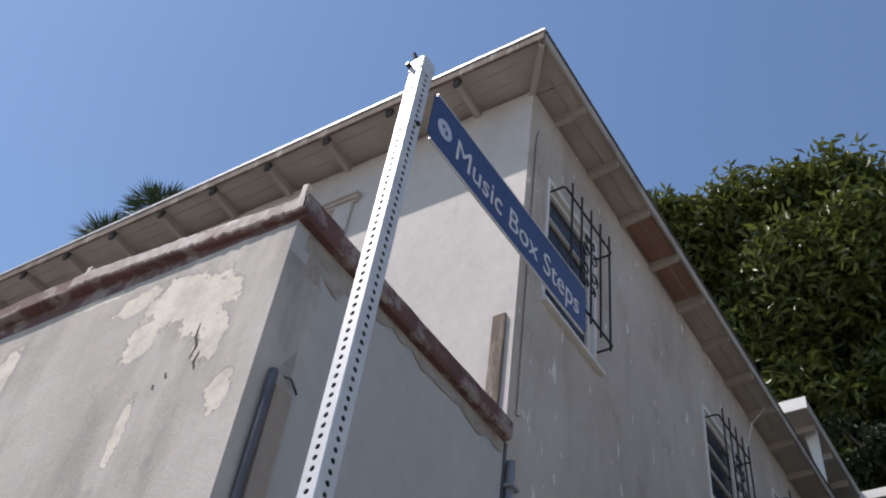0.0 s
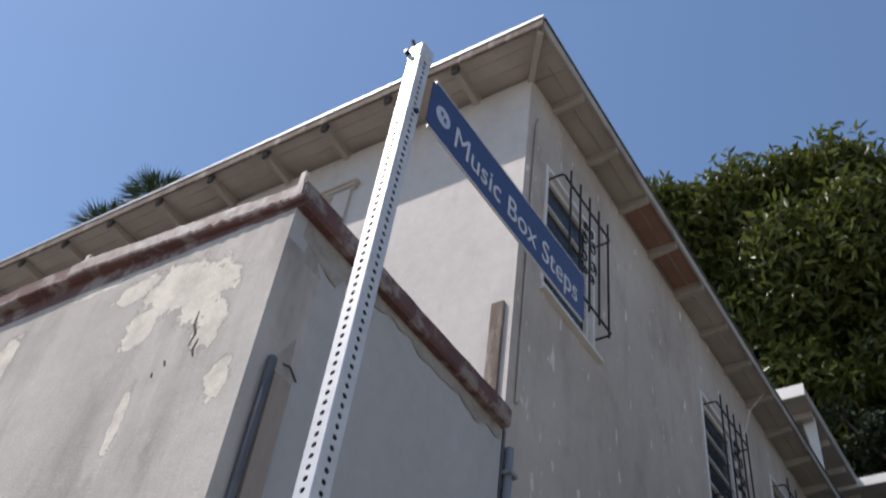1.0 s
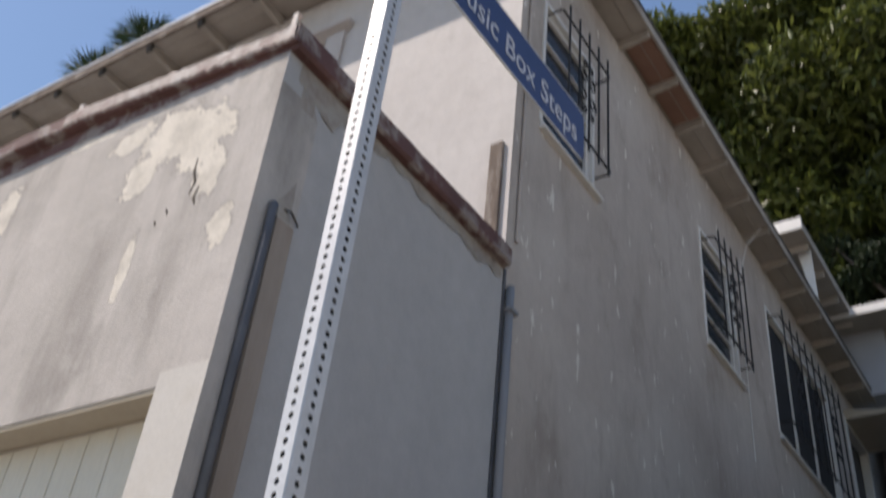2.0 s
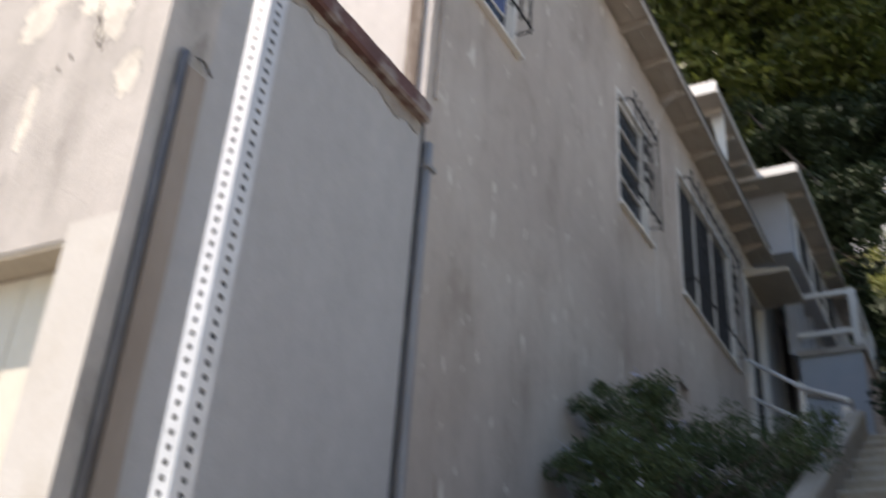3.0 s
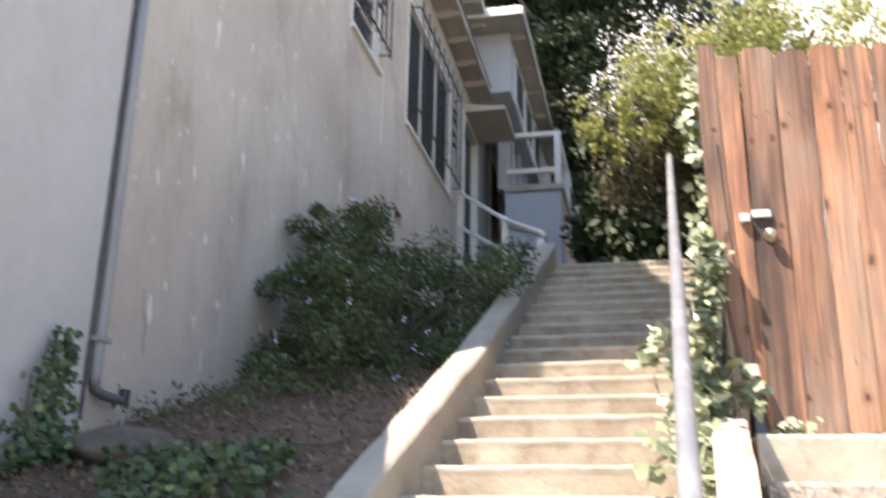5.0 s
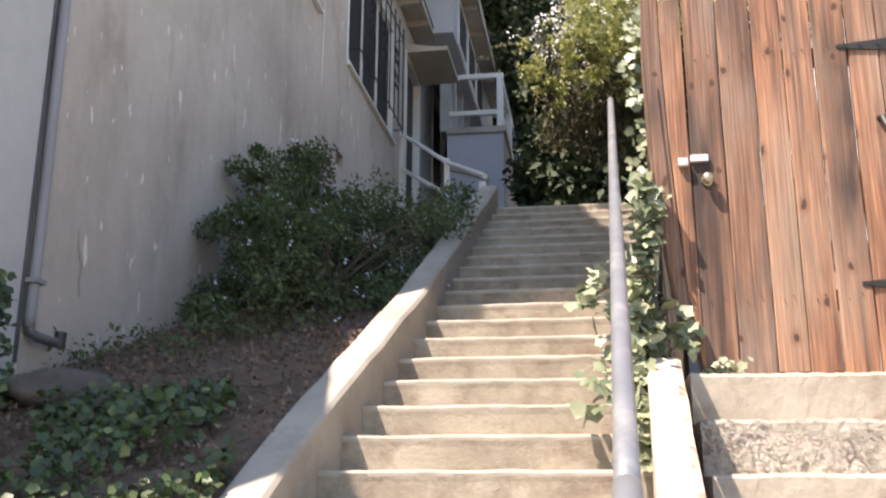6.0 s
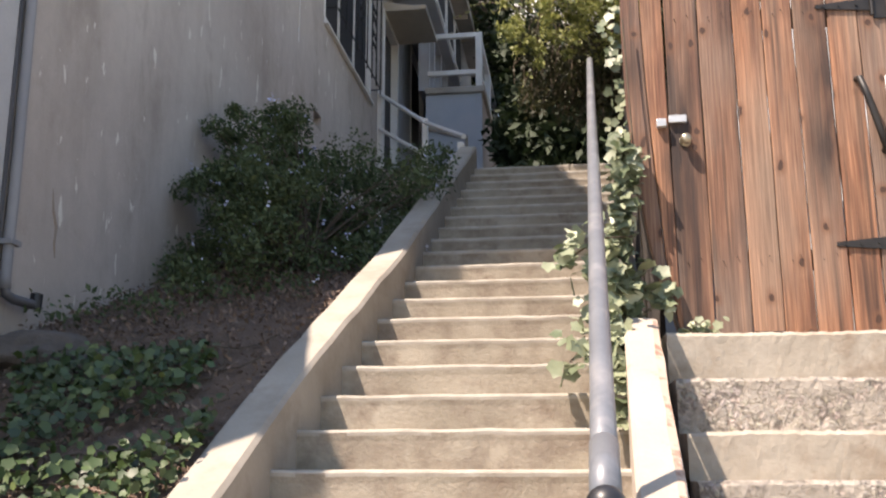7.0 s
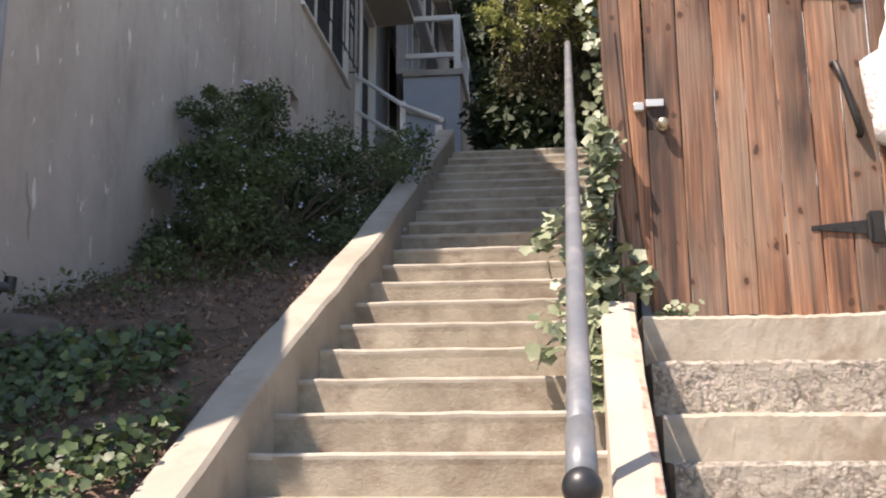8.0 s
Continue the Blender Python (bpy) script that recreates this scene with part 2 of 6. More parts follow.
M_BLACK = surface("black_rubber_and_hollow", (0.012, 0.012, 0.013), (0.02, 0.02, 0.022), 10, 0.4, 50, 0.1, 0.001)
M_SIGN = surface("blue_sign_sheeting", (0.020, 0.038, 0.13), (0.024, 0.045, 0.145), 6, 0.4, 60, 0.05, 0.0005)
M_SIGNTEXT = surface("white_reflective_lettering", (0.55, 0.56, 0.60), (0.62, 0.63, 0.67), 8, 0.45, 60, 0.05, 0.0005)
M_SEAL = surface("pale_blue_seal", (0.42, 0.46, 0.58), (0.52, 0.55, 0.64), 8, 0.45, 60, 0.05, 0.0005)
M_CONC = surface("worn_stair_concrete", (0.265, 0.228, 0.175), (0.395, 0.348, 0.278), 3.0, 0.92, 55, 0.8, 0.006, dirt=(0.18, 0.138, 0.105), dirt_scale=5, dirt_at=(0.46, 0.7))
M_NOSE = surface("pale_worn_step_edge", (0.31, 0.275, 0.225), (0.47, 0.43, 0.37), 7, 0.9, 70, 0.5, 0.003)
M_CHEEK = surface("smooth_cheek_concrete", (0.30, 0.268, 0.222), (0.385, 0.345, 0.29), 1.8, 0.88, 60, 0.35, 0.003, dirt=(0.24, 0.205, 0.165), dirt_scale=3.2, dirt_at=(0.5, 0.72))
M_CREAM = surface("cream_painted_curb", (0.37, 0.315, 0.26), (0.43, 0.375, 0.315), 2.5, 0.85, 60, 0.3, 0.003, dirt=(0.42, 0.22, 0.16), dirt_scale=3.5, dirt_at=(0.62, 0.68))
M_CURBRED = surface("chipped_red_curb_edge", (0.50, 0.40, 0.32), (0.44, 0.33, 0.26), 6, 0.88, 60, 0.6, 0.005, dirt=(0.27, 0.15, 0.11), dirt_scale=9, dirt_at=(0.5, 0.6))


def pebbles(name, c1, c2, pit, size):
    """Eroded concrete with exposed stones standing proud of dark pits."""
    m, nt, p = nodes_of(name)
    co = nt.nodes.new("ShaderNodeTexCoord").outputs["Object"]
    v = nt.nodes.new("ShaderNodeTexVoronoi")
    v.feature = "SMOOTH_F1"
    v.inputs["Smoothness"].default_value = 0.4
    v.inputs["Scale"].default_value, v.inputs["Randomness"].default_value = size, 1.0
    wob = nt.nodes.new("ShaderNodeTexNoise")
    wob.inputs["Scale"].default_value = 26
    nt.links.new(co, wob.inputs["Vector"])
    nt.links.new(mix(nt, 0.06, co, wob.outputs["Color"], "ADD"), v.inputs["Vector"])
    col = mix(nt, ramp(nt, noise_node(nt, 3.5, 7), 0.35, 0.65), c1, c2)
    stone = mix(nt, 0.1, col, v.outputs["Color"], "OVERLAY")
    show = ramp(nt, noise_node(nt, 9, 8, 0.75), 0.42, 0.58)
    col = mix(nt, maths(nt, "MULTIPLY", show, 0.5), col, stone)
    col = mix(nt, maths(nt, "MULTIPLY", maths(nt, "MULTIPLY", ramp(nt, v.outputs["Distance"], 0.38, 0.72), show), 0.8), col, pit)
    fine_f = noise_node(nt, 60, 5)
    col = mix(nt, 0.3, col, ramp(nt, fine_f, 0.3, 0.7, (0.5, 0.5, 0.5, 1), (1, 1, 1, 1)), "MULTIPLY")
    nt.links.new(col, p.inputs["Base Color"])
    p.inputs["Roughness"].default_value = 0.95
    bump(nt, p, maths(nt, "SUBTRACT", fine_f, maths(nt, "MULTIPLY", maths(nt, "MULTIPLY", v.outputs["Distance"], show), 2.0)), 0.8, 0.009)
    return m


M_ROUGH = pebbles("pebbly_rough_concrete", (0.34, 0.30, 0.25), (0.47, 0.42, 0.36), (0.12, 0.10, 0.085), 44)
M_SMOOTHSTEP = surface("patched_step_concrete", (0.33, 0.285, 0.225), (0.45, 0.40, 0.33), 3.5, 0.93, 70, 0.6, 0.005, dirt=(0.24, 0.185, 0.135), dirt_scale=4, dirt_at=(0.5, 0.68))
M_PAVE = surface("street_concrete", (0.19, 0.18, 0.165), (0.26, 0.245, 0.225), 1.5, 0.92, 50, 0.4, 0.004)
M_SOIL = surface("dry_brown_soil", (0.115, 0.074, 0.052), (0.18, 0.122, 0.088), 5, 0.97, 30, 1.0, 0.03, dirt=(0.06, 0.042, 0.033), dirt_scale=9)
M_LITTER = varied("leaf_litter", (0.075, 0.046, 0.034), (0.26, 0.18, 0.135), 0.9)
M_GATE = plank_wood("weathered_redwood", (0.16, 0.075, 0.047), (0.345, 0.188, 0.115), (0.038, 0.023, 0.018), (0.27, 0.205, 0.165))
# Near-black wood: the passage's shade is put into the fence colour.
M_DARKFENCE = surface("near_black_board_wood", (0.022, 0.017, 0.014), (0.04, 0.03, 0.024), 4, 0.9, 60, 0.5, 0.004, stretch=(1, 1, 0.15))
M_STUCWHITE = surface("rough_white_stucco", (0.78, 0.76, 0.75), (0.84, 0.83, 0.82), 3, 0.9, 18, 1.0, 0.03)
M_BLUE = surface("pale_blue_boards", (0.37, 0.41, 0.47), (0.43, 0.47, 0.53), 2.5, 0.75, 50, 0.25, 0.003, dirt=(0.42, 0.44, 0.48))
M_BLUEWHITE = surface("blue_white_wall_paint", (0.40, 0.41, 0.44), (0.46, 0.47, 0.50), 2, 0.8, 50, 0.3, 0.003)
M_PINK = surface("pinkish_side_wall", (0.34, 0.28, 0.25), (0.40, 0.33, 0.30), 2, 0.85, 50, 0.3, 0.003)
M_DARKOPENING = surface("dark_door_and_unlit_opening", (0.03, 0.027, 0.028), (0.05, 0.045, 0.045), 5, 0.6, 80, 0.2, 0.001)
M_AWNING = surface("cream_metal_awning", (0.44, 0.37, 0.28), (0.52, 0.45, 0.35), 4, 0.5, 40, 0.15, 0.002, dirt=(0.42, 0.36, 0.29))
M_GARDOOR = surface("cream_garage_boards", (0.66, 0.62, 0.52), (0.72, 0.68, 0.58), 3, 0.7, 50, 0.25, 0.003, stretch=(1, 1, 0.25))
M_LINTEL = surface("stained_lintel", (0.48, 0.42, 0.33), (0.40, 0.34, 0.26), 3, 0.85, 40, 0.4, 0.005, dirt=(0.2, 0.16, 0.12), dirt_at=(0.6, 0.75))
M_HARD = surface("zinc_hardware", (0.55, 0.54, 0.52), (0.66, 0.65, 0.63), 20, 0.4, 90, 0.1, 0.0005, metal=0.6)
M_KNOB = surface("tarnished_brass_knob", (0.34, 0.29, 0.2), (0.45, 0.40, 0.3), 20, 0.35, 90, 0.1, 0.0005, metal=0.8)
M_STONE = surface("dark_brown_boulder", (0.075, 0.062, 0.052), (0.125, 0.105, 0.09), 6, 0.95, 30, 0.8, 0.02)
M_BARK = surface("grey_brown_bark", (0.07, 0.055, 0.045), (0.12, 0.1, 0.085), 5, 0.95, 30, 1.0, 0.03, stretch=(1, 1, 0.3))
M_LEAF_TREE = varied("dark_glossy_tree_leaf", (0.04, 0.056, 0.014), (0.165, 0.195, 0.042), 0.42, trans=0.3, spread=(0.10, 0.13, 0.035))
# Near-black leaf: shade within and beneath the crowns is put into the colour.
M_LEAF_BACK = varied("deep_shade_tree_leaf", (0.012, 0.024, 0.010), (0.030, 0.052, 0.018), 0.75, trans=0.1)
M_LEAF_SHRUB = varied("plumbago_leaf", (0.055, 0.085, 0.037), (0.115, 0.155, 0.066), 0.8, trans=0.2)
M_FLOWER = varied("pale_blue_flower", (0.45, 0.48, 0.75), (0.72, 0.75, 0.9), 0.6, trans=0.2)
# Darker copy of the vine leaf: shade under the vine put into the colour.
M_LEAF_VINESHADE = varied("shade_dark_vine_leaf", (0.025, 0.028, 0.012), (0.075, 0.08, 0.032), 0.55, trans=0.25)
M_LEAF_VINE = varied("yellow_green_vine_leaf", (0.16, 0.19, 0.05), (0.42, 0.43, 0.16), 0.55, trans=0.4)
M_FLOWER_W = varied("white_vine_flower", (0.68, 0.68, 0.74), (0.82, 0.82, 0.84), 0.6, trans=0.2)
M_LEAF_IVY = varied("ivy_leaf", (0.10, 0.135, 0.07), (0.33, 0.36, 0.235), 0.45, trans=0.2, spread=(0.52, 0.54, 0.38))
M_LEAF_DARKIVY = varied("dark_ivy_leaf", (0.02, 0.04, 0.014), (0.06, 0.10, 0.03), 0.5, trans=0.1, spread=(0.16, 0.2, 0.07))
M_LEAF_PALM = varied("palm_frond", (0.03, 0.06, 0.02), (0.07, 0.11, 0.035), 0.45)
M_STEM = surface("woody_stem", (0.07, 0.05, 0.035), (0.12, 0.09, 0.06), 10, 0.9, 40, 0.5, 0.004)


def glass_material():
    m, nt, p = nodes_of("dim_window_glass")
    p.inputs["Base Color"].default_value = (0.03, 0.032, 0.036, 1)
    p.inputs["Roughness"].default_value = 0.22
    p.inputs["Specular IOR Level"].default_value = 0.16
    n = noise_node(nt, 1.5, 2)
    bump(nt, p, n, 0.08, 0.01)
    return m


M_GLASS = glass_material()


# ---- building blocks ----
def thing(name, label, category, at=(0, 0, 0), group="", kind=""):
    ob = new(name)
    ob.location = at
    ob.empty_display_size = 0.1
    return tagged(ob, label, category, group, kind)


def mesh_of(name, bm, material, smooth=False):
    me = bpy.data.meshes.new(name)
    bmesh.ops.recalc_face_normals(bm, faces=bm.faces)
    bm.to_mesh(me)
    bm.free()
    me.materials.append(material)
    if smooth:
        me.polygons.foreach_set("use_smooth", [True] * len(me.polygons))
    return me


def attach(ob, parent):
    ob.parent = parent
    if parent.type == "EMPTY":
        ob.matrix_parent_inverse = Matrix.Translation(-Vector(parent.location))
    return ob


def part(name, bm, material, parent, label="", smooth=False):
    ob = attach(new(name, mesh_of(name, bm, material, smooth)), parent)
    return tagged(ob, label)


def whole(name, bm, material, label, category, kind="", group="", smooth=False):
    return tagged(new(name, mesh_of(name, bm, material, smooth)), label, category, group, kind)


def box(bm, x0, x1, y0, y1, z0, z1, bev=0.0):
    m = Matrix.LocRotScale(((x0 + x1) / 2, (y0 + y1) / 2, (z0 + z1) / 2), None, (abs(x1 - x0), abs(y1 - y0), abs(z1 - z0)))
    r = bmesh.ops.create_cube(bm, size=1, matrix=m)
    if bev:
        ed = list({e for v in r["verts"] for e in v.link_edges})
        bmesh.ops.bevel(bm, geom=ed, offset=bev, segments=2, affect="EDGES", profile=0.5)
    return bm


def boxed(*a, **k):
    return box(bmesh.new(), *a, **k)


def solid(bm, corners, faces):
    vs = [bm.verts.new(c) for c in corners]
    for f in faces:
        bm.faces.new([vs[i] for i in f])
    return bm


HEX = ((0, 1, 2, 3), (7, 6, 5, 4), (0, 4, 5, 1), (1, 5, 6, 2), (2, 6, 7, 3), (3, 7, 4, 0))


def tube(bm, path, radius, sides=10, cap=True):
    pts = [Vector(p) for p in path]
    rings = []
    for i, p in enumerate(pts):
        d = (pts[min(i + 1, len(pts) - 1)] - pts[max(i - 1, 0)]).normalized()
        u = d.orthogonal() if i == 0 else (u - d * u.dot(d))
        u = u.normalized()
        w = d.cross(u)
        r = radius[i] if isinstance(radius, (list, tuple)) else radius
        rings.append([bm.verts.new(p + r * (math.cos(a) * u + math.sin(a) * w)) for a in (2 * math.pi * k / sides for k in range(sides))])
    for a, b in zip(rings, rings[1:]):
        for k in range(sides):
            bm.faces.new((a[k], a[(k + 1) % sides], b[(k + 1) % sides], b[k]))
    if cap:
        bm.faces.new(rings[0][::-1])
        bm.faces.new(rings[-1])
    return bm


def piped(path, radius, sides=10):
    return tube(bmesh.new(), path, radius, sides)


def wall_mesh(axis, at, back, u0, u1, z0, z1, holes=()):
    """A wall sheet with thickness from at to back across axis, and openings (u0, u1, z0, z1) right through it."""
    bm = bmesh.new()
    us = sorted({u0, u1, *[h[0] for h in holes], *[h[1] for h in holes]})
    zs = sorted({z0, z1, *[h[2] for h in holes], *[h[3] for h in holes]})

    def pt(d, u, z):
        return (d, u, z) if axis == "x" else (u, d, z)

    def inside(i, j):
        if i < 0 or j < 0 or i >= len(us) - 1 or j >= len(zs) - 1:
            return False
        cu, cz = (us[i] + us[i + 1]) / 2, (zs[j] + zs[j + 1]) / 2
        return not any(h[0] < cu < h[1] and h[2] < cz < h[3] for h in holes)
    for i in range(len(us) - 1):
        for j in range(len(zs) - 1):
            if not inside(i, j):
                continue
            a, b, c, d = us[i], us[i + 1], zs[j], zs[j + 1]
            for depth in (at, back):
                bm.faces.new([bm.verts.new(pt(depth, *q)) for q in ((a, c), (b, c), (b, d), (a, d))])
            for di, dj, e in ((-1, 0, ((a, c), (a, d))), (1, 0, ((b, c), (b, d))), (0, -1, ((a, c), (b, c))), (0, 1, ((a, d), (b, d)))):
                if not inside(i + di, j + dj):
                    bm.faces.new([bm.verts.new(pt(*q)) for q in ((at, *e[0]), (at, *e[1]), (back, *e[1]), (back, *e[0]))])
    bmesh.ops.remove_doubles(bm, verts=bm.verts, dist=0.0005)
    return bm


def scatter(name, template, faces, places, turns, sizes, material, parent=None):
    """One mesh of many small pieces: each is the template turned by a 3x3 matrix, scaled and placed."""
    t = np.array(template, float)
    n, k = len(places), len(t)
    co = np.einsum("nij,kj->nki", turns, t) * np.asarray(sizes)[:, None, None] + np.asarray(places)[:, None, :]
    idx = np.concatenate([(np.arange(n) * k)[:, None] + np.array(f)[None, :] for f in faces], axis=1).reshape(-1)
    lens = np.array([len(f) for f in faces])
    starts = np.concatenate(([0], np.cumsum(np.tile(lens, n))[:-1]))
    me = bpy.data.meshes.new(name)
    me.vertices.add(n * k)
    me.vertices.foreach_set("co", co.reshape(-1))
    me.loops.add(len(idx))
    me.loops.foreach_set("vertex_index", idx.astype(np.int32))
    me.polygons.add(n * len(faces))
    me.polygons.foreach_set("loop_start", starts.astype(np.int32))
    me.update(calc_edges=True)
    me.validate()
    me.materials.append(material)
    ob = new(name, me)
    if parent is not None:
        attach(ob, parent)
        tagged(ob, kind="stuff")
    return ob


RNG = np.random.default_rng(5)
LEAF = ((0, 0, 0), (0.26, 0.4, 0.08), (0, 1, -0.06), (-0.26, 0.4, 0.08))
LEAF_F = ((0, 1, 2), (0, 2, 3))
IVY = ((0, 0, 0), (0.40, -0.06, 0.03), (0.46, 0.2, 0.06), (0.58, 0.46, -0.02), (0.34, 0.62, 0.05), (0, 0.95, -0.06), (-0.34, 0.62, 0.05), (-0.58, 0.46, -0.02), (-0.46, 0.2, 0.06), (-0.40, -0.06, 0.03))
IVY_F = ((0, 1, 2, 3), (0, 3, 4, 5), (0, 5, 6, 7), (0, 7, 8, 9))
LONG_LEAF = ((0, 0, 0), (0.15, 0.45, 0.06), (0, 1, -0.08), (-0.15, 0.45, 0.06))
BLOOM = tuple((math.cos(a) * r, math.sin(a) * r, 0.12 if r > 0.3 else 0.0) for a, r in ((2 * math.pi * i / 10, 0.5 if i % 2 == 0 else 0.22) for i in range(10)))
BLOOM_F = (tuple(range(10)),)


def random_turns(n, up=0.6, toward=None, rng=RNG):
    """Leaf frames: normals leaning upward (or toward a direction), spun at random."""
    nr = rng.normal(size=(n, 3))
    nr[:, 2] += up * 2
    if toward is not None:
        nr += np.asarray(toward) * 2.0
    nr /= np.linalg.norm(nr, axis=1)[:, None]
    d = rng.normal(size=(n, 3))
    d[:, 2] -= 0.5
    d -= nr * (d * nr).sum(1)[:, None]
    d /= np.linalg.norm(d, axis=1)[:, None]
    s = np.cross(d, nr)
    return np.stack([s, d, nr], axis=2)


def clumps(centres, radii, per, rng=RNG, squash=(1, 1, 0.8), hollow=0.45):
    """Points in many small balls, thinner in the middle of each."""
    c = np.repeat(np.asarray(centres, float), per, axis=0)
    r = np.repeat(np.asarray(radii, float), per)
    d = rng.normal(size=(len(c), 3))
    d /= np.linalg.norm(d, axis=1)[:, None]
    k = hollow + (1 - hollow) * rng.random(len(c)) ** 0.6
    return c + d * (r * k)[:, None] * np.array(squash)

# ---- ground ----
XW = -2.92                     # plane of the long side wall
YG, YH = 2.263, 4.49           # front of the garage, front of the house
R, TREAD, Y8 = 0.165, 0.3143, 3.765


def nose_line(y):
    return 0.525 * (y - Y8) + 1.485


def stair_left(y):
    return float(np.interp(y, (1.0, 4.05, 5.94, 9.43, 12), (-1.25, -1.18, -1.035, -0.915, -0.85)))


def stair_right(y):
    return 0.222 + 0.04 * (y - 3.77)


def bank_line(y):
    return EYE + 0.68 + 0.34 * (y - 4.84)


def ground_height(x, y):
    if y < 1.25:
        return 0.0
    z = min(nose_line(y), nose_line(9.5) + 0.12 * max(0.0, y - 9.5)) - 0.5
    return max(0.0, min(z, 9.0))


def make_ground():
    bm = bmesh.new()
    xs = [-600, -150, -40, -12, -6, -2.9, -1.2, 0.2, 1.5, 4, 10, 40, 150, 600]
    ys = [-600, -150, -40, -12, -4, 0, 1.25, 2.2, 3.5, 5, 7, 9.5, 12, 16, 22, 30, 45, 80, 200, 600]
    grid = [[bm.verts.new((x, y, ground_height(x, y) if y > 1.2 else 0.0)) for x in xs] for y in ys]
    for a, b in zip(grid, grid[1:]):
        for i in range(len(xs) - 1):
            bm.faces.new((a[i], a[i + 1], b[i + 1], b[i]))
    whole("ground", bm, M_PAVE, "grey concrete street ground rising into a hillside", "ground", "structure")


make_ground()


def make_bank():
    bm = bmesh.new()
    rows = []
    for j in range(60):
        y = 1.6 + j * 0.17
        x1 = stair_left(y) - 0.17
        top = nose_line(y) + 0.2
        row = []
        for i in range(15):
            u = i / 14
            x = XW + 0.01 + (x1 - XW) * u
            zw = max(bank_line(y), 0.9 + 0.25 * (y - 1.6)) if y < 12 else bank_line(12)
            zc = min(zw, top - 0.05)
            z = zw + (zc - zw) * u ** 1.3
            z += 0.06 * (noise.noise((x * 2.1, y * 2.1, 0.3)) + 0.5 * noise.noise((x * 6, y * 6, 1.7))) * math.sin(math.pi * min(1, u * 1.05 + 0.05))
            row.append(bm.verts.new((x, y, z)))
        rows.append(row)
    for a, b in zip(rows, rows[1:]):
        for i in range(14):
            bm.faces.new((a[i], a[i + 1], b[i + 1], b[i]))
    front = [bm.verts.new((v.co.x, v.co.y, 0)) for v in rows[0]]
    for i in range(14):
        bm.faces.new((front[i], front[i + 1], rows[0][i + 1], rows[0][i]))
    whole("planting_bank", bm, M_SOIL, "sloping bank of dry brown soil between house and stairs", "bank", "structure", smooth=True)


make_bank()


def bank_z(x, y):
    x1 = stair_left(y) - 0.17
    u = min(1, max(0, (x - XW) / (x1 - XW)))
    zw = max(bank_line(y), 0.9 + 0.25 * (y - 1.6))
    return zw + (min(zw, nose_line(y) + 0.15) - zw) * u ** 1.3


# ---- public stairs ----
def make_stairs():
    stairs = thing("stairs", "long flight of worn beige concrete steps climbing the hill", "stairs", (-0.5, 1.25, 0), kind="structure")
    rng = random.Random(3)
    for i in range(27):
        y, z = Y8 + TREAD * (i - 8), R * (i + 1)
        prof = ((0.006, -R - 0.06), (0.003, -0.05), (0.0, -0.026), (-0.002, -0.012), (0.002, -0.003), (0.012, 0.0), (TREAD + 0.03, -0.002), (TREAD + 0.03, -R - 0.06))
        bm = bmesh.new()
        cols = []
        n = 12
        for k in range(n + 1):
            u = k / n
            x = stair_left(y) - 0.02 + (stair_right(y) + 0.03 - stair_left(y) + 0.02) * u
            w, v = rng.uniform(-0.003, 0.003), rng.uniform(-0.004, 0.004)
            cols.append([bm.verts.new((x, y + a + (v if j < 5 else 0), z + b + (w if 1 < j < 6 else 0))) for j, (a, b) in enumerate(prof)])
        for a, b in zip(cols, cols[1:]):
            for j in range(len(prof)):
                j2 = (j + 1) % len(prof)
                bm.faces.new((a[j], a[j2], b[j2], b[j]))
        bm.faces.new(cols[0])
        bm.faces.new(cols[-1][::-1])
        ob = part("step", bm, M_CONC, stairs)
        ob.data.materials.append(M_NOSE)
        for f in ob.data.polygons:
            if f.center.z > z - 0.021 and f.center.y < y + 0.02 and abs(f.normal.x) < 0.5:
                f.material_index = 1
    bm = bmesh.new()
    cols = []
    for y in (9.7, 12, 16):
        cols.append([bm.verts.new((x, y, z)) for x, z in ((stair_left(9.4) - 0.6, 4.445), (0.5, 4.445), (0.5, 3.9), (stair_left(9.4) - 0.6, 3.9))])
    for a, b in zip(cols, cols[1:]):
        for j in range(4):
            bm.faces.new((a[j], a[(j + 1) % 4], b[(j + 1) % 4], b[j]))
    part("landing", bm, M_CONC, stairs)


make_stairs()


def make_cheek():
    bm = bmesh.new()
    rng = random.Random(8)
    cols = []
    y = 1.0
    while y < 9.75:
        base = nose_line(y)
        top = base + 0.205 + rng.uniform(-0.006, 0.006)
        xi, xo = stair_left(y) + rng.uniform(-0.004, 0.004), stair_left(y) - 0.19
        cols.append([bm.verts.new(c) for c in ((xi, y, base - 0.7), (xi, y, top - 0.02), (xi - 0.018, y, top), (xo + 0.018, y, top), (xo, y, top - 0.02), (xo, y, base - 0.9))])
        y += 0.21
    for a, b in zip(cols, cols[1:]):
        for j in range(6):
            bm.faces.new((a[j], a[(j + 1) % 6], b[(j + 1) % 6], b[j]))
    bm.faces.new(cols[0])
    bm.faces.new(cols[-1][::-1])
    whole("stair_cheek_wall", bm, M_CHEEK, "low sloping beige concrete cheek wall beside the stairs", "cheek wall", "structure")


make_cheek()


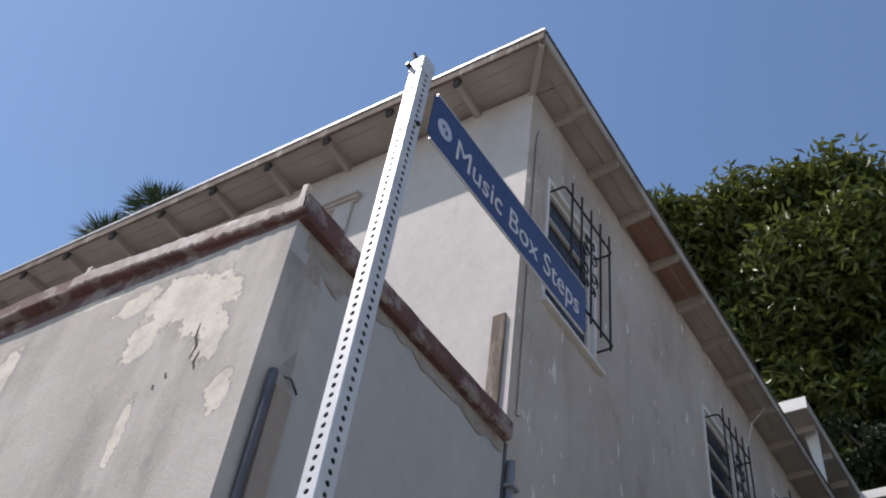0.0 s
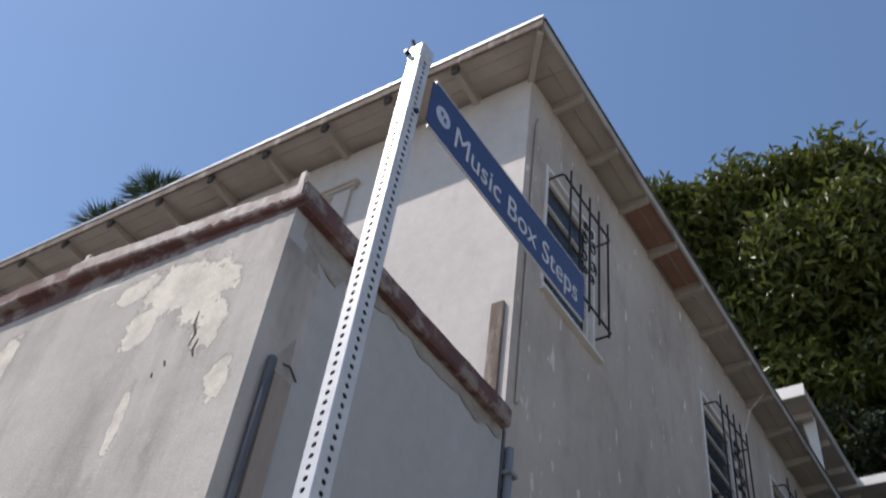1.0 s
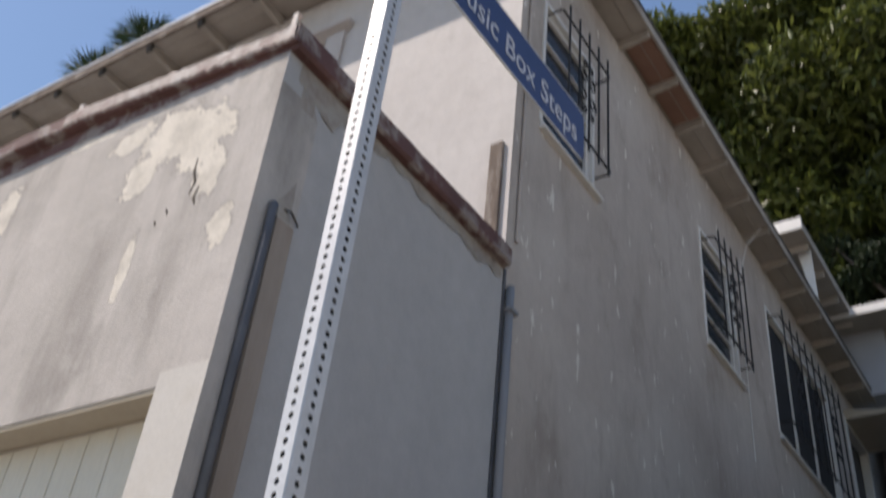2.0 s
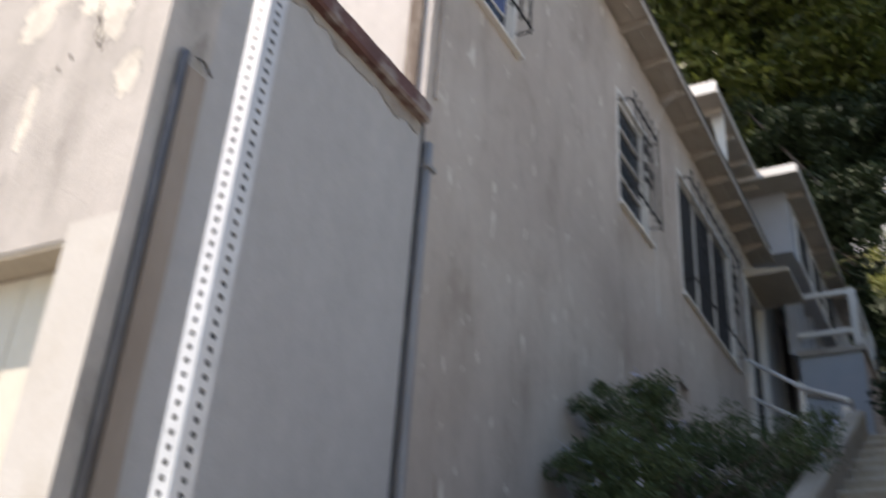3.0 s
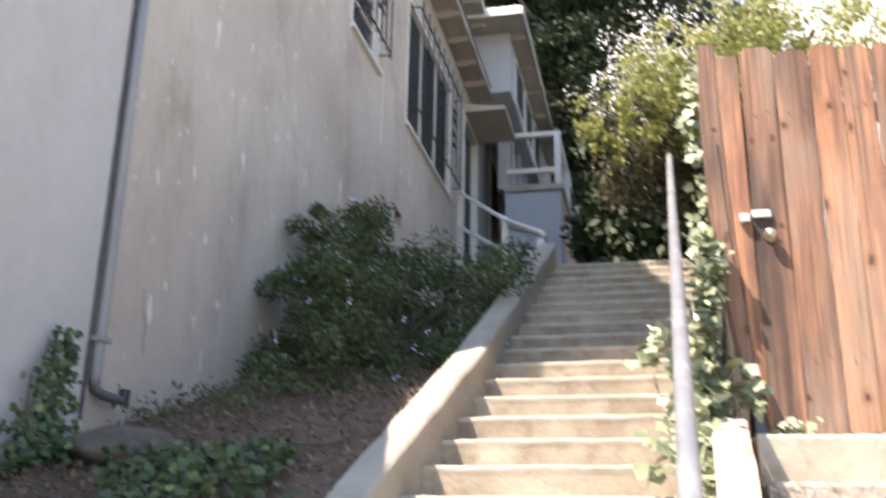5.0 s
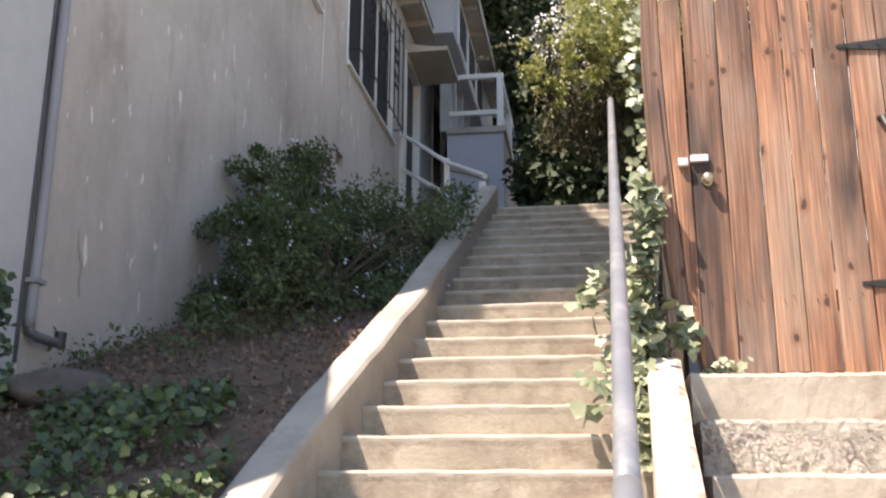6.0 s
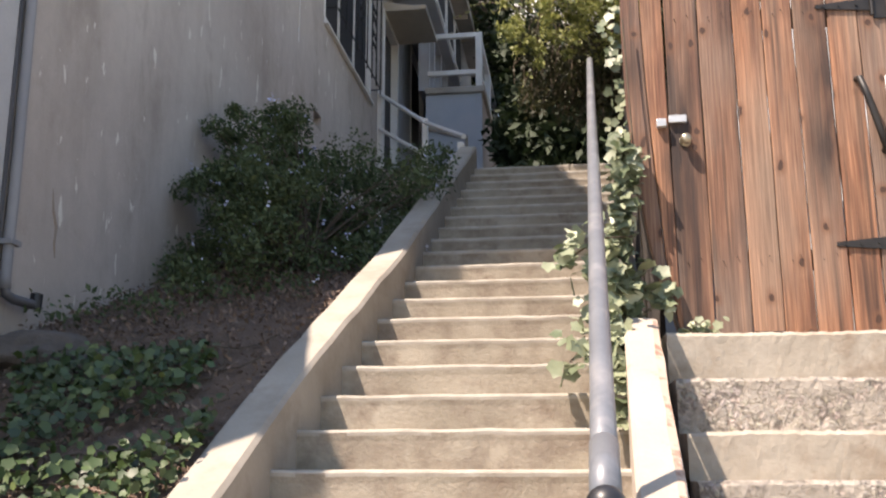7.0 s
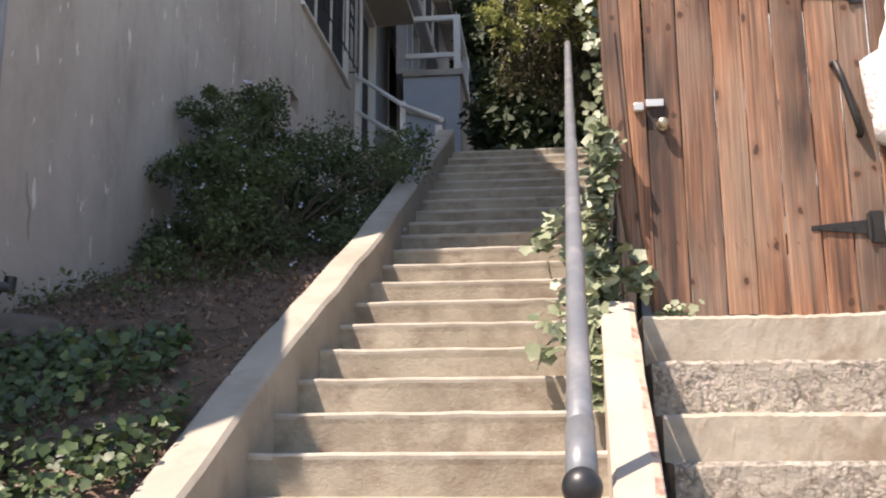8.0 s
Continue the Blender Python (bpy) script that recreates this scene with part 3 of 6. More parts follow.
def make_curb():
    bm = bmesh.new()
    rng = random.Random(4)
    cols = []
    for k in range(22):
        y = 1.35 + k * 0.1405
        x0 = 0.177 + 0.044 * (y - 2.89)
        x1 = x0 + 0.147 + rng.uniform(-0.004, 0.004)
        z = 0.525 * y - 1.64 + EYE
        cols.append([bm.verts.new(c) for c in ((x0, y, z - 0.9), (x0, y, z - 0.015), (x0 + 0.014, y, z), (x1 - 0.03 + rng.uniform(-0.012, 0.012), y, z + rng.uniform(-0.003, 0.003)), (x1, y, z - 0.012), (x1 + 0.01, y, z - 0.9))])
    for a, b in zip(cols, cols[1:]):
        for j in range(6):
            bm.faces.new((a[j], a[(j + 1) % 6], b[(j + 1) % 6], b[j]))
    bm.faces.new(cols[0])
    bm.faces.new(cols[-1][::-1])
    ob = whole("painted_curb_wall", bm, M_CREAM, "cream painted low curb wall with chipped red edge", "curb", "structure")
    ob.data.materials.append(M_CURBRED)
    for f in ob.data.polygons:
        right = 0.177 + 0.044 * (f.center.y - 2.89) + 0.12
        if f.center.x > right and abs(f.normal.y) < 0.9:
            f.material_index = 1


make_curb()


def make_side_steps():
    steps = thing("entrance_steps", "rough pebbly concrete steps leading up to a wooden gate", "steps", (1.0, 3.0, 0), kind="structure")
    rng = random.Random(6)
    rows = ((4.2, 0.533), (3.93, 0.317), (3.65, 0.101), (3.38, -0.07), (3.08, -0.26), (2.78, -0.44), (2.48, -0.62), (2.18, -0.8), (1.88, -0.98))
    for i, (y, z) in enumerate(rows):
        z += EYE
        deep = 0.75 if i == 0 else 0.34
        bm = bmesh.new()
        cols = []
        n = 110
        for k in range(n + 1):
            x = 0.415 + 2.2 * k / n
            w = 0.010 * noise.noise((x * 3, y, 2)) + rng.uniform(-0.003, 0.003)
            rough = 0.004 if i in (1, 3) else 0.002
            col = []
            hts = (-0.30, -0.20, -0.15, -0.10, -0.05, -0.014, 0.0)
            for h in hts:
                v = rough * noise.noise((x * 19, h * 26, y * 5)) + rough * 0.8 * noise.noise((x * 43, h * 50, y))
                col.append(bm.verts.new((x, y + v + (0.014 if h == 0 else 0) - 0.05 * h * (i == 0), z + h + (w if h > -0.02 else 0))))
            col.append(bm.verts.new((x, y + deep, z)))
            col.append(bm.verts.new((x, y + deep, z - 0.3)))
            cols.append(col)
        for a, b in zip(cols, cols[1:]):
            for j in range(9):
                bm.faces.new((a[j], a[(j + 1) % 9], b[(j + 1) % 9], b[j]))
        bm.faces.new(cols[0])
        bm.faces.new(cols[-1][::-1])
        part("step", bm, M_ROUGH if i in (1, 3, 5, 7) else M_SMOOTHSTEP, steps)


make_side_steps()


# ---- garage ----
def cap_out(x):
    return 0.03 + 0.020 * min(2.2, max(0.0, XW - x))


def cap_low(x):
    return 5.33 + 0.065 * min(1.6, max(0.0, XW - x))


def make_garage():
    g = thing("garage", "flat-roofed stucco garage with peeling paint and red-brown parapet cap", "garage", (-6, 3, 0))
    front = wall_mesh("y", YG, YG + 0.3, -12.0, XW, 0, 5.31, ((-6.4, -3.21, -0.01, 3.33),))
    part("front_wall", front, M_GARAGE, g, "sunlit stucco wall with flaking grey paint")
    part("side_wall", boxed(XW - 0.3, XW, YG + 0.302, YH - 0.002, 0, 5.3), M_GREYSIDE, g, "smooth grey painted side wall")
    part("corner_pier", boxed(XW - 0.002, XW + 0.003, YG, YG + 0.31, 0, 5.3), M_GREYSIDE, g)
    part("left_wall", boxed(-12.0, -11.7, YG + 0.302, YH - 0.002, 0, 5.3), M_GREYSIDE, g)
    part("roof_slab", boxed(-11.7, XW - 0.3, YG + 0.3, YH - 0.002, 4.7, 4.85), M_ROOF, g)
    part("doorway_pier", boxed(-3.208, XW + 0.003, YG - 0.005, YG - 0.001, 0, 3.40), M_PIER, g, "cream painted pier beside the garage door")

    # cap: uneven strip along front and side
    def cap(name, pts, out, material, label):
        bm = bmesh.new()
        rng = random.Random(len(name))
        cols = []
        for (x, y) in pts:
            w = rng.uniform(-0.003, 0.003)
            ox, oy = out
            if oy:
                o, zb = cap_out(x) + w, cap_low(x) + w
                prof = ((-0.30, 5.312), (0.001, 5.312), (0.001, zb), (o - 0.008, zb), (o, zb + 0.01), (o, zb + 0.115), (o - 0.015, zb + 0.132), (-0.30, zb + 0.135))
            else:
                prof = ((-0.30, 5.30), (0.055 + w, 5.30 + w), (0.07 + w, 5.32), (0.068 + w, 5.435 + w), (0.05, 5.45 + w), (-0.30, 5.46))
            cols.append([bm.verts.new((x + ox * a, y + oy * a, z)) for a, z in prof])
        for a, b in zip(cols, cols[1:]):
            for j in range(len(a)):
                j2 = (j + 1) % len(a)
                bm.faces.new((a[j], a[j2], b[j2], b[j]))
        bm.faces.new(cols[0])
        bm.faces.new(cols[-1][::-1])
        part(name, bm, material, g, label)
    n = 70
    cap("parapet_cap", [(-12 + (XW + 0.06 + 12) * k / n, YG) for k in range(n + 1)], (0, -1), M_CAP, "chipped red-brown parapet cap")
    n = 16
    cap("side_parapet_cap", [(XW, YG + 0.0 + (YH - YG - 0.01) * k / n) for k in range(n + 1)], (1, 0), M_CAP, "chipped red-brown parapet cap")
    # worn plaster lying on the cap
    rows = []
    bm = bmesh.new()
    for k in range(150):
        x = -4.75 + k * 0.0126
        h = 0.012 + 0.010 * noise.noise((x * 4, 0, 0)) + 0.010 * noise.noise((x * 17, 3, 0)) + 0.008 * noise.noise((x * 43, 3, 0))
        o, zb = YG - cap_out(x), cap_low(x)
        d = zb + 0.016 + 0.018 * noise.noise((x * 4, 6, 0)) + 0.022 * noise.noise((x * 19, 3, 0)) + 0.012 * noise.noise((x * 47, 5, 0))
        e = 0.004 * noise.noise((x * 30, 1, 0))
        rows.append([bm.verts.new(c) for c in ((x, o + 0.001, d), (x, o - 0.009 + e, d + 0.01), (x, o - 0.009 - e, zb + 0.11), (x, o + 0.01, zb + 0.13 + h), (x, YG + 0.1, zb + 0.135 + h), (x, YG + 0.2, zb + 0.125))])
    for p, q in zip(rows, rows[1:]):
        for j in range(5):
            bm.faces.new((p[j], p[j + 1], q[j + 1], q[j]))
    part("cap_plaster", bm, M_CAPTOP, g, "crumbling pale plaster along the cap")
    # bare plaster band below the side cap
    bm = bmesh.new()
    rows = []
    for k in range(40):
        y = YG + 0.1 + k * (YH - YG - 0.13) / 39
        d = 0.10 + 0.09 * noise.noise((y * 2.3, 0, 4)) + 0.05 * noise.noise((y * 9, 0, 1)) + (0.12 if k < 7 else 0)
        rows.append([bm.verts.new((XW + 0.005, y, 5.302)), bm.verts.new((XW + 0.007, y, 5.302 - max(0.04, d)))])
    for a, b in zip(rows, rows[1:]):
        bm.faces.new((a[0], b[0], b[1], a[1]))
    part("bare_plaster", bm, M_BARESIDE, g, "bare brown plaster where paint has fallen away")
    # vertical trim board on the side near the corner, and its stain above
    bm = bmesh.new()
    cols = []
    for k in range(30):
        z = k * 0.1475
        w = 0.012 * noise.noise((z * 2, 3, 0))
        cols.append([bm.verts.new(c) for c in ((XW + 0.003, 2.42, z), (XW + 0.02, 2.425, z), (XW + 0.02, 2.545 + w, z), (XW + 0.003, 2.555 + w, z))])
    for a, b in zip(cols, cols[1:]):
        for j in range(4):
            bm.faces.new((a[j], a[(j + 1) % 4], b[(j + 1) % 4], b[j]))
    bm.faces.new(cols[-1])
    part("trim_board", bm, M_TRIMWOOD, g, "faded brown vertical trim board")
    bm = bmesh.new()
    rows = []
    for k in range(20):
        z = 4.30 + k * 0.052
        c, w = 2.47 + 0.02 * noise.noise((z * 3, 0, 0)), 0.05 + 0.02 * noise.noise((z * 6, 2, 0))
        rows.append([bm.verts.new((XW + 0.0055, c - w, z)), bm.verts.new((XW + 0.0055, c + w, z))])
    for a, b in zip(rows, rows[1:]):
        bm.faces.new((a[0], a[1], b[1], b[0]))
    part("rust_stain", bm, M_BARESIDE, g, "brown stain where a board was removed")
    part("broken_bracket", piped([(XW, 2.47, 4.36), (XW + 0.03, 2.5, 4.35), (XW + 0.02, 2.57, 4.31)], 0.006, 6), M_BARK, g)
    for path in (((-3.40, 4.72), (-3.395, 4.62), (-3.36, 4.55), (-3.38, 4.47)), ((-3.32, 4.5), (-3.335, 4.43), (-3.31, 4.38)), ((-3.52, 4.42), (-3.50, 4.38)), ((-3.58, 4.36), (-3.57, 4.33))):
        bm = bmesh.new()
        n = len(path)
        tube(bm, [(x, YG + 0.004, z) for x, z in path], [0.003 + 0.008 * math.sin(math.pi * (k + 0.6) / (n + 0.2)) for k in range(n)], 6)
        part("crack", bm, M_BARK, g, "dark crack in the plaster")
    part("lintel", boxed(-6.4, -3.212, YG + 0.006, YG + 0.196, 3.305, 3.327), M_LINTEL, g, "stained cream lintel over the door")
    part("inner_jamb", boxed(-3.21, -3.10, YG + 0.302, YG + 0.5, 0, 3.33), M_PIER, g)
    d = part("garage_door", boxed(-6.4, -3.212, YG + 0.198, YG + 0.225, 0, 3.32), M_GARDOOR, g, "cream door of vertical boards")
    for k in range(17):
        x = -3.215 - k * 0.187
        part("board", boxed(x - 0.181, x, YG + 0.172, YG + 0.197, 0.01, 3.30, 0.006), M_GARDOOR, d)
    part("interior_wall", boxed(-11.7, XW - 0.31, YH - 0.12, YH - 0.004, 0, 4.7), M_GREYSIDE, g)


make_garage()


def make_conduit():
    c = thing("conduit_pipe", "dark grey conduit pipe strapped to the garage corner", "pipe", (XW + 0.04, 2.36, 0))
    part("pipe", piped([(XW + 0.03, 2.378, 0), (XW + 0.03, 2.378, 4.27), (XW + 0.025, 2.384, 4.315), (XW + 0.004, 2.40, 4.33)], 0.024), M_PIPE, c, smooth=True)
    for z in (1.4,):
        part("strap", boxed(XW, XW + 0.057, 2.351, 2.406, z, z + 0.018, 0.003), M_PIPE, c)


make_conduit()


def make_straps():
    for x, lean in ((-2.93, 0.02), (-4.74, 0.03)):
        bm = bmesh.new()
        z = cap_low(x) + 0.13
        box(bm, x - 0.02, x + 0.02, YG - 0.02, YG - 0.014, z, z + 0.13, 0.003)
        box(bm, x - 0.02, x + 0.02, YG - 0.02, YG + 0.02, z + 0.124, z + 0.13, 0.002)
        whole("metal_strap", bm, M_CROWN, "short white metal strap standing on the parapet", "strap", group="parapet straps")
    whole("parapet_pole", piped([(-4.47, YG, 5.595), (-3.9, YG + 0.005, 5.575), (-3.38, YG, 5.525)], 0.015, 8), M_WHITE, "thin white pole lying along the parapet", "pole", smooth=True)


make_straps()

# ---- house ----
A = 2.92
WINDOWS = ((4.885, 5.80, 7.03, 8.48), (8.49, 9.45, 6.99, 8.41), (10.82, 13.56, 6.95, 8.72))
VENT = (3.575 * A, 3.70 * A, 1.335 * A + EYE, 1.40 * A + EYE)
DOOR = (14.62, 15.85, 6.05, 8.85)
WIN4 = (17.3, 19.0, 7.4, 9.5)
WALL_END = 15.9
EX, EY, EZ = -2.555, 4.03, 9.46     # eave edges and soffit height
house = thing("house", "two-storey grey stucco house with overhanging eaves above the stairs", "house", (-7, 10, 0))


def make_house():
    holes = [*WINDOWS, VENT, DOOR]
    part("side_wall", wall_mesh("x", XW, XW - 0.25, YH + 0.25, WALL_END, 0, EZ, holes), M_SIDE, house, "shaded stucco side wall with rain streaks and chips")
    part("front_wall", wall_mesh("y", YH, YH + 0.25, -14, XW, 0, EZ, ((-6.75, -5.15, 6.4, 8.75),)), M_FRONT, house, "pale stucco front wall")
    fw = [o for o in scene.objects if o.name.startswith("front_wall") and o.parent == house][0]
    # the end facing the stairs takes the darker side stucco
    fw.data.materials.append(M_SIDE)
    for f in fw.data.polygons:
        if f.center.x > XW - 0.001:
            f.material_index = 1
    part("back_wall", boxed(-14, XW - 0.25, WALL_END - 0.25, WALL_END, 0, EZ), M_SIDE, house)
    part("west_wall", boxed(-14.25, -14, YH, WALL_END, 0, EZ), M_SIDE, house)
    part("upper_floor", boxed(-14, XW - 0.25, YH + 0.25, WALL_END - 0.25, 5.3, 5.5), M_DARKOPENING, house)
    # roof: low hip with a thin edge
    y1 = 15.45
    rise = 1.5
    bm = bmesh.new()
    base = [(-14.6, EY, EZ + 0.17), (EX, EY, EZ + 0.17), (EX, y1, EZ + 0.17), (-14.6, y1, EZ + 0.17)]
    ridge = [(-9.5, 9.5, EZ + rise), (-7.6, 9.5, EZ + rise)]
    solid(bm, base + ridge, ((0, 1, 5, 4), (1, 2, 5), (2, 3, 4, 5), (3, 0, 4), (3, 2, 1, 0)))
    part("roof", bm, M_ROOF, house, "dark low-pitched roof")
    part("front_soffit", boxed(-14.6, EX - 0.03, EY + 0.03, YH + 0.1, EZ + 0.06, EZ + 0.10), M_SOFFIT, house, "painted plank soffit")
    part("side_soffit", boxed(XW - 0.1, EX - 0.03, YH + 0.102, y1, EZ + 0.06, EZ + 0.10), M_SOFFIT, house, "painted plank soffit")
    part("bare_soffit_board", boxed(XW + 0.01, EX - 0.04, 6.52, 7.88, EZ + 0.052, EZ + 0.059), M_RUSTBOARD, house, "bare reddish replacement soffit board")
    # front_fascia takes the dark ledger colour, side_fascia the paler one
    part("front_fascia", boxed(-14.6, EX, EY, EY + 0.03, EZ + 0.03, EZ + 0.15, 0.004), M_LEDGER, house)
    part("side_fascia", boxed(EX - 0.03, EX, EY + 0.032, y1, EZ + 0.03, EZ + 0.15, 0.004), M_FASCIA, house)
    part("drip_edge", boxed(-14.6, EX + 0.012, EY - 0.012, EY + 0.02, EZ + 0.152, EZ + 0.185, 0.003), M_GALV, house, "bright metal drip edge")
    part("drip_edge", boxed(EX - 0.02, EX + 0.012, EY + 0.021, y1, EZ + 0.152, EZ + 0.185, 0.003), M_ROOF, house)
    # seams between soffit planks
    for k in range(2):
        part("soffit_seam", boxed(-14.6, EX - 0.05, EY + 0.16 + k * 0.16, EY + 0.166 + k * 0.16, EZ + 0.054, EZ + 0.061), M_FASCIA, house)
    part("soffit_seam", boxed(XW + 0.18, XW + 0.185, YH, y1, EZ + 0.045, EZ + 0.0605), M_FASCIA, house)
    # rafter tails
    tail = mesh_of("rafter", solid(bmesh.new(), [(-0.03, 0, 0.06), (0.03, 0, 0.06), (0.03, 0.47, 0.06), (-0.03, 0.47, 0.06), (-0.03, 0.0, -0.02), (0.03, 0, -0.02), (0.03, 0.47, -0.07), (-0.03, 0.47, -0.07)], HEX), M_SOFFIT)
    # dark block at each tail's end: the shade of its notch put into colour
    end = mesh_of("rafter_end", solid(bmesh.new(), [(-0.034, -0.004, 0.062), (0.034, -0.004, 0.062), (0.034, 0.05, 0.062), (-0.034, 0.05, 0.062), (-0.034, -0.004, -0.045), (0.034, -0.004, -0.045), (0.034, 0.03, -0.052), (-0.034, 0.03, -0.052)], HEX), M_ROOF)
    k = 0
    while -3.54 - 0.803 * k > -14:
        for name, data in (("rafter", tail), ("rafter_end", end)):
            ob = attach(new(name, data), house)
            ob.location = (-3.54 - 0.803 * k, EY + 0.032, EZ)
        k += 1
    for k in range(14):
        ob = attach(new("rafter", tail), house)
        ob.matrix_basis = pose(EX - 0.032, 4.93 + 0.755 * k, EZ, 0, 0, 90)
    ob = attach(new("hip_rafter", tail), house)
    ob.matrix_basis = pose(EX - 0.05, EY + 0.05, EZ, 0, 0, 38) @ Matrix.Diagonal((1, 1.15, 1, 1))
    # corner post trim and ledger remains
    part("ledger_board", boxed(-3.10, -2.985, YH - 0.03, YH - 0.001, 5.45, 6.5, 0.01), M_LEDGER, house, "rough decayed brown ledger board")
    part("corner_conduit", piped([(XW + 0.018, YH + 0.12, 5.6), (XW + 0.018, YH + 0.12, 8.8), (XW + 0.018, YH + 0.15, 8.95)], 0.014, 8), M_SIDE, house)
    # front window with crown moulding
    w = part("front_window", wall_mesh("y", YH + 0.03, YH + 0.1, -6.75, -5.15, 6.4, 8.75, ((-6.62, -5.98, 6.5, 8.62), (-5.92, -5.28, 6.5, 8.62))), M_WHITE, house, "white framed window under a crown moulding")
    for x0 in (-6.62, -5.92):
        part("pane", boxed(x0, x0 + 0.64, YH + 0.06, YH + 0.066, 6.5, 8.62), M_GLASS, w)
    part("casing", boxed(-5.15, -4.93, YH - 0.035, YH - 0.001, 6.4, 8.768, 0.006), M_CROWN, w)
    part("casing", boxed(-6.88, -6.75, YH - 0.035, YH - 0.001, 6.4, 8.768, 0.006), M_CROWN, w)
    bm = bmesh.new()
    for k, (o, z0, z1) in enumerate(((0.03, 8.77, 8.80), (0.06, 8.801, 8.83), (0.09, 8.831, 8.875))):
        box(bm, -6.92 - o * 0.6, -4.90 + o * 0.6, YH - o, YH - 0.001, z0, z1, 0.008)
    part("crown_moulding", bm, M_CROWN, w)
    # dark sheet stands in for the unlit space behind the vent
    part("vent_back", boxed(XW - 0.2, XW - 0.19, VENT[0], VENT[1], VENT[2], VENT[3]), M_DARKOPENING, house, "dark vent opening")
    # side door
    d = part("door", boxed(XW - 0.14, XW - 0.1, DOOR[0] + 0.06, DOOR[1] - 0.06, DOOR[2], DOOR[3] - 0.06, 0.006), M_DARKOPENING, house, "dark screen door")
    part("door_frame", wall_mesh("x", XW + 0.02, XW - 0.1, DOOR[0] - 0.08, DOOR[1] + 0.08, DOOR[2], DOOR[3] + 0.06, ((DOOR[0] + 0.05, DOOR[1] - 0.05, DOOR[2] - 0.01, DOOR[3] - 0.05),)), M_WHITE, d)
    part("handle", boxed(XW - 0.099, XW - 0.06, DOOR[0] + 0.12, DOOR[0] + 0.15, 7.0, 7.14, 0.005), M_HARD, d)
    part("plaster_patch", solid(bmesh.new(), [(XW + 0.004, 9.72, 4.85), (XW + 0.004, 9.99, 4.8), (XW + 0.004, 9.95, 5.2), (XW + 0.004, 9.82, 5.32), (XW + 0.004, 9.7, 5.15)], ((0, 1, 2, 3, 4),)), M_PIER, house, "pale plaster repair patch")
    # cracks
    for path in (((4.98, 3.05), (5.0, 2.93), (5.045, 2.84), (5.04, 2.74), (5.06, 2.66)),):
        part("crack", piped([(XW - 0.001, y, z) for y, z in path], [0.004, 0.010, 0.012, 0.009, 0.004], 6), M_TRIMWOOD, house)


make_house()


M_SCREEN = surface("dark_window_screen", (0.022, 0.022, 0.024), (0.035, 0.034, 0.036), 3, 0.85, 300, 0.2, 0.0005)


def make_side_window(win, panes, label, wide=False):
    y0, y1, z0, z1 = win
    holes = []
    if wide:
        step = (y1 - y0 - 0.06) / 3
        holes = [(y0 + 0.035 + step * k, y0 + 0.005 + step * (k + 1), z0 + 0.035, z1 - 0.035) for k in range(3)]
    else:
        h = (z1 - z0 - 0.10) / panes
        holes = [(y0 + 0.06, y1 - 0.06, z0 + 0.05 + h * k, z0 + 0.03 + h * (k + 1)) for k in range(panes)]
    w = part("window", wall_mesh("x", XW - 0.03, XW - 0.09, y0, y1, z0, z1, holes), M_WHITE, house, label)
    for h in holes:
        part("pane", boxed(XW - 0.066, XW - 0.06, h[0] - 0.005, h[1] + 0.005, h[2] - 0.005, h[3] + 0.005), M_SCREEN if wide else M_GLASS, w)
    # dark sheet closes off the room, its unlit look put into the colour
    part("backing", boxed(XW - 0.24, XW - 0.22, y0, y1, z0, z1), M_DARKOPENING, w)
    part("sill", boxed(XW - 0.02, XW + 0.055, y0 - 0.03, y1 + 0.13, z0 - 0.10, z0 - 0.065, 0.008), M_WHITE, w)
    part("apron", boxed(XW + 0.002, XW + 0.018, y0 - 0.02, y1 + 0.02, z0 - 0.064, z0 - 0.003), M_WHITE, w)
    part("casing", boxed(XW - 0.03, XW + 0.012, y0 - 0.035, y0 + 0.012, z0, z1 + 0.04, 0.004), M_WHITE, w)
    part("casing", boxed(XW - 0.03, XW + 0.012, y1 - 0.012, y1 + 0.035, z0, z1 + 0.04, 0.004), M_WHITE, w)
    part("head", boxed(XW - 0.03, XW + 0.016, y0 + 0.013, y1 - 0.013, z1 - 0.012, z1 + 0.04, 0.004), M_WHITE, w)


make_side_window(WINDOWS[0], 4, "white framed window with stacked panes")
make_side_window(WINDOWS[1], 4, "white framed window with stacked panes")
make_side_window(WINDOWS[2], 1, "wide three-light window with dark screens", wide=True)


def spiral(y, z, r, x, turns=1.4, start=0.0, flip=1):
    return [(x, y + flip * r * (1 - 0.6 * k / 14) * math.cos(start + turns * 2 * math.pi * k / 14), z + r * (1 - 0.6 * k / 14) * math.sin(start + turns * 2 * math.pi * k / 14)) for k in range(15)]


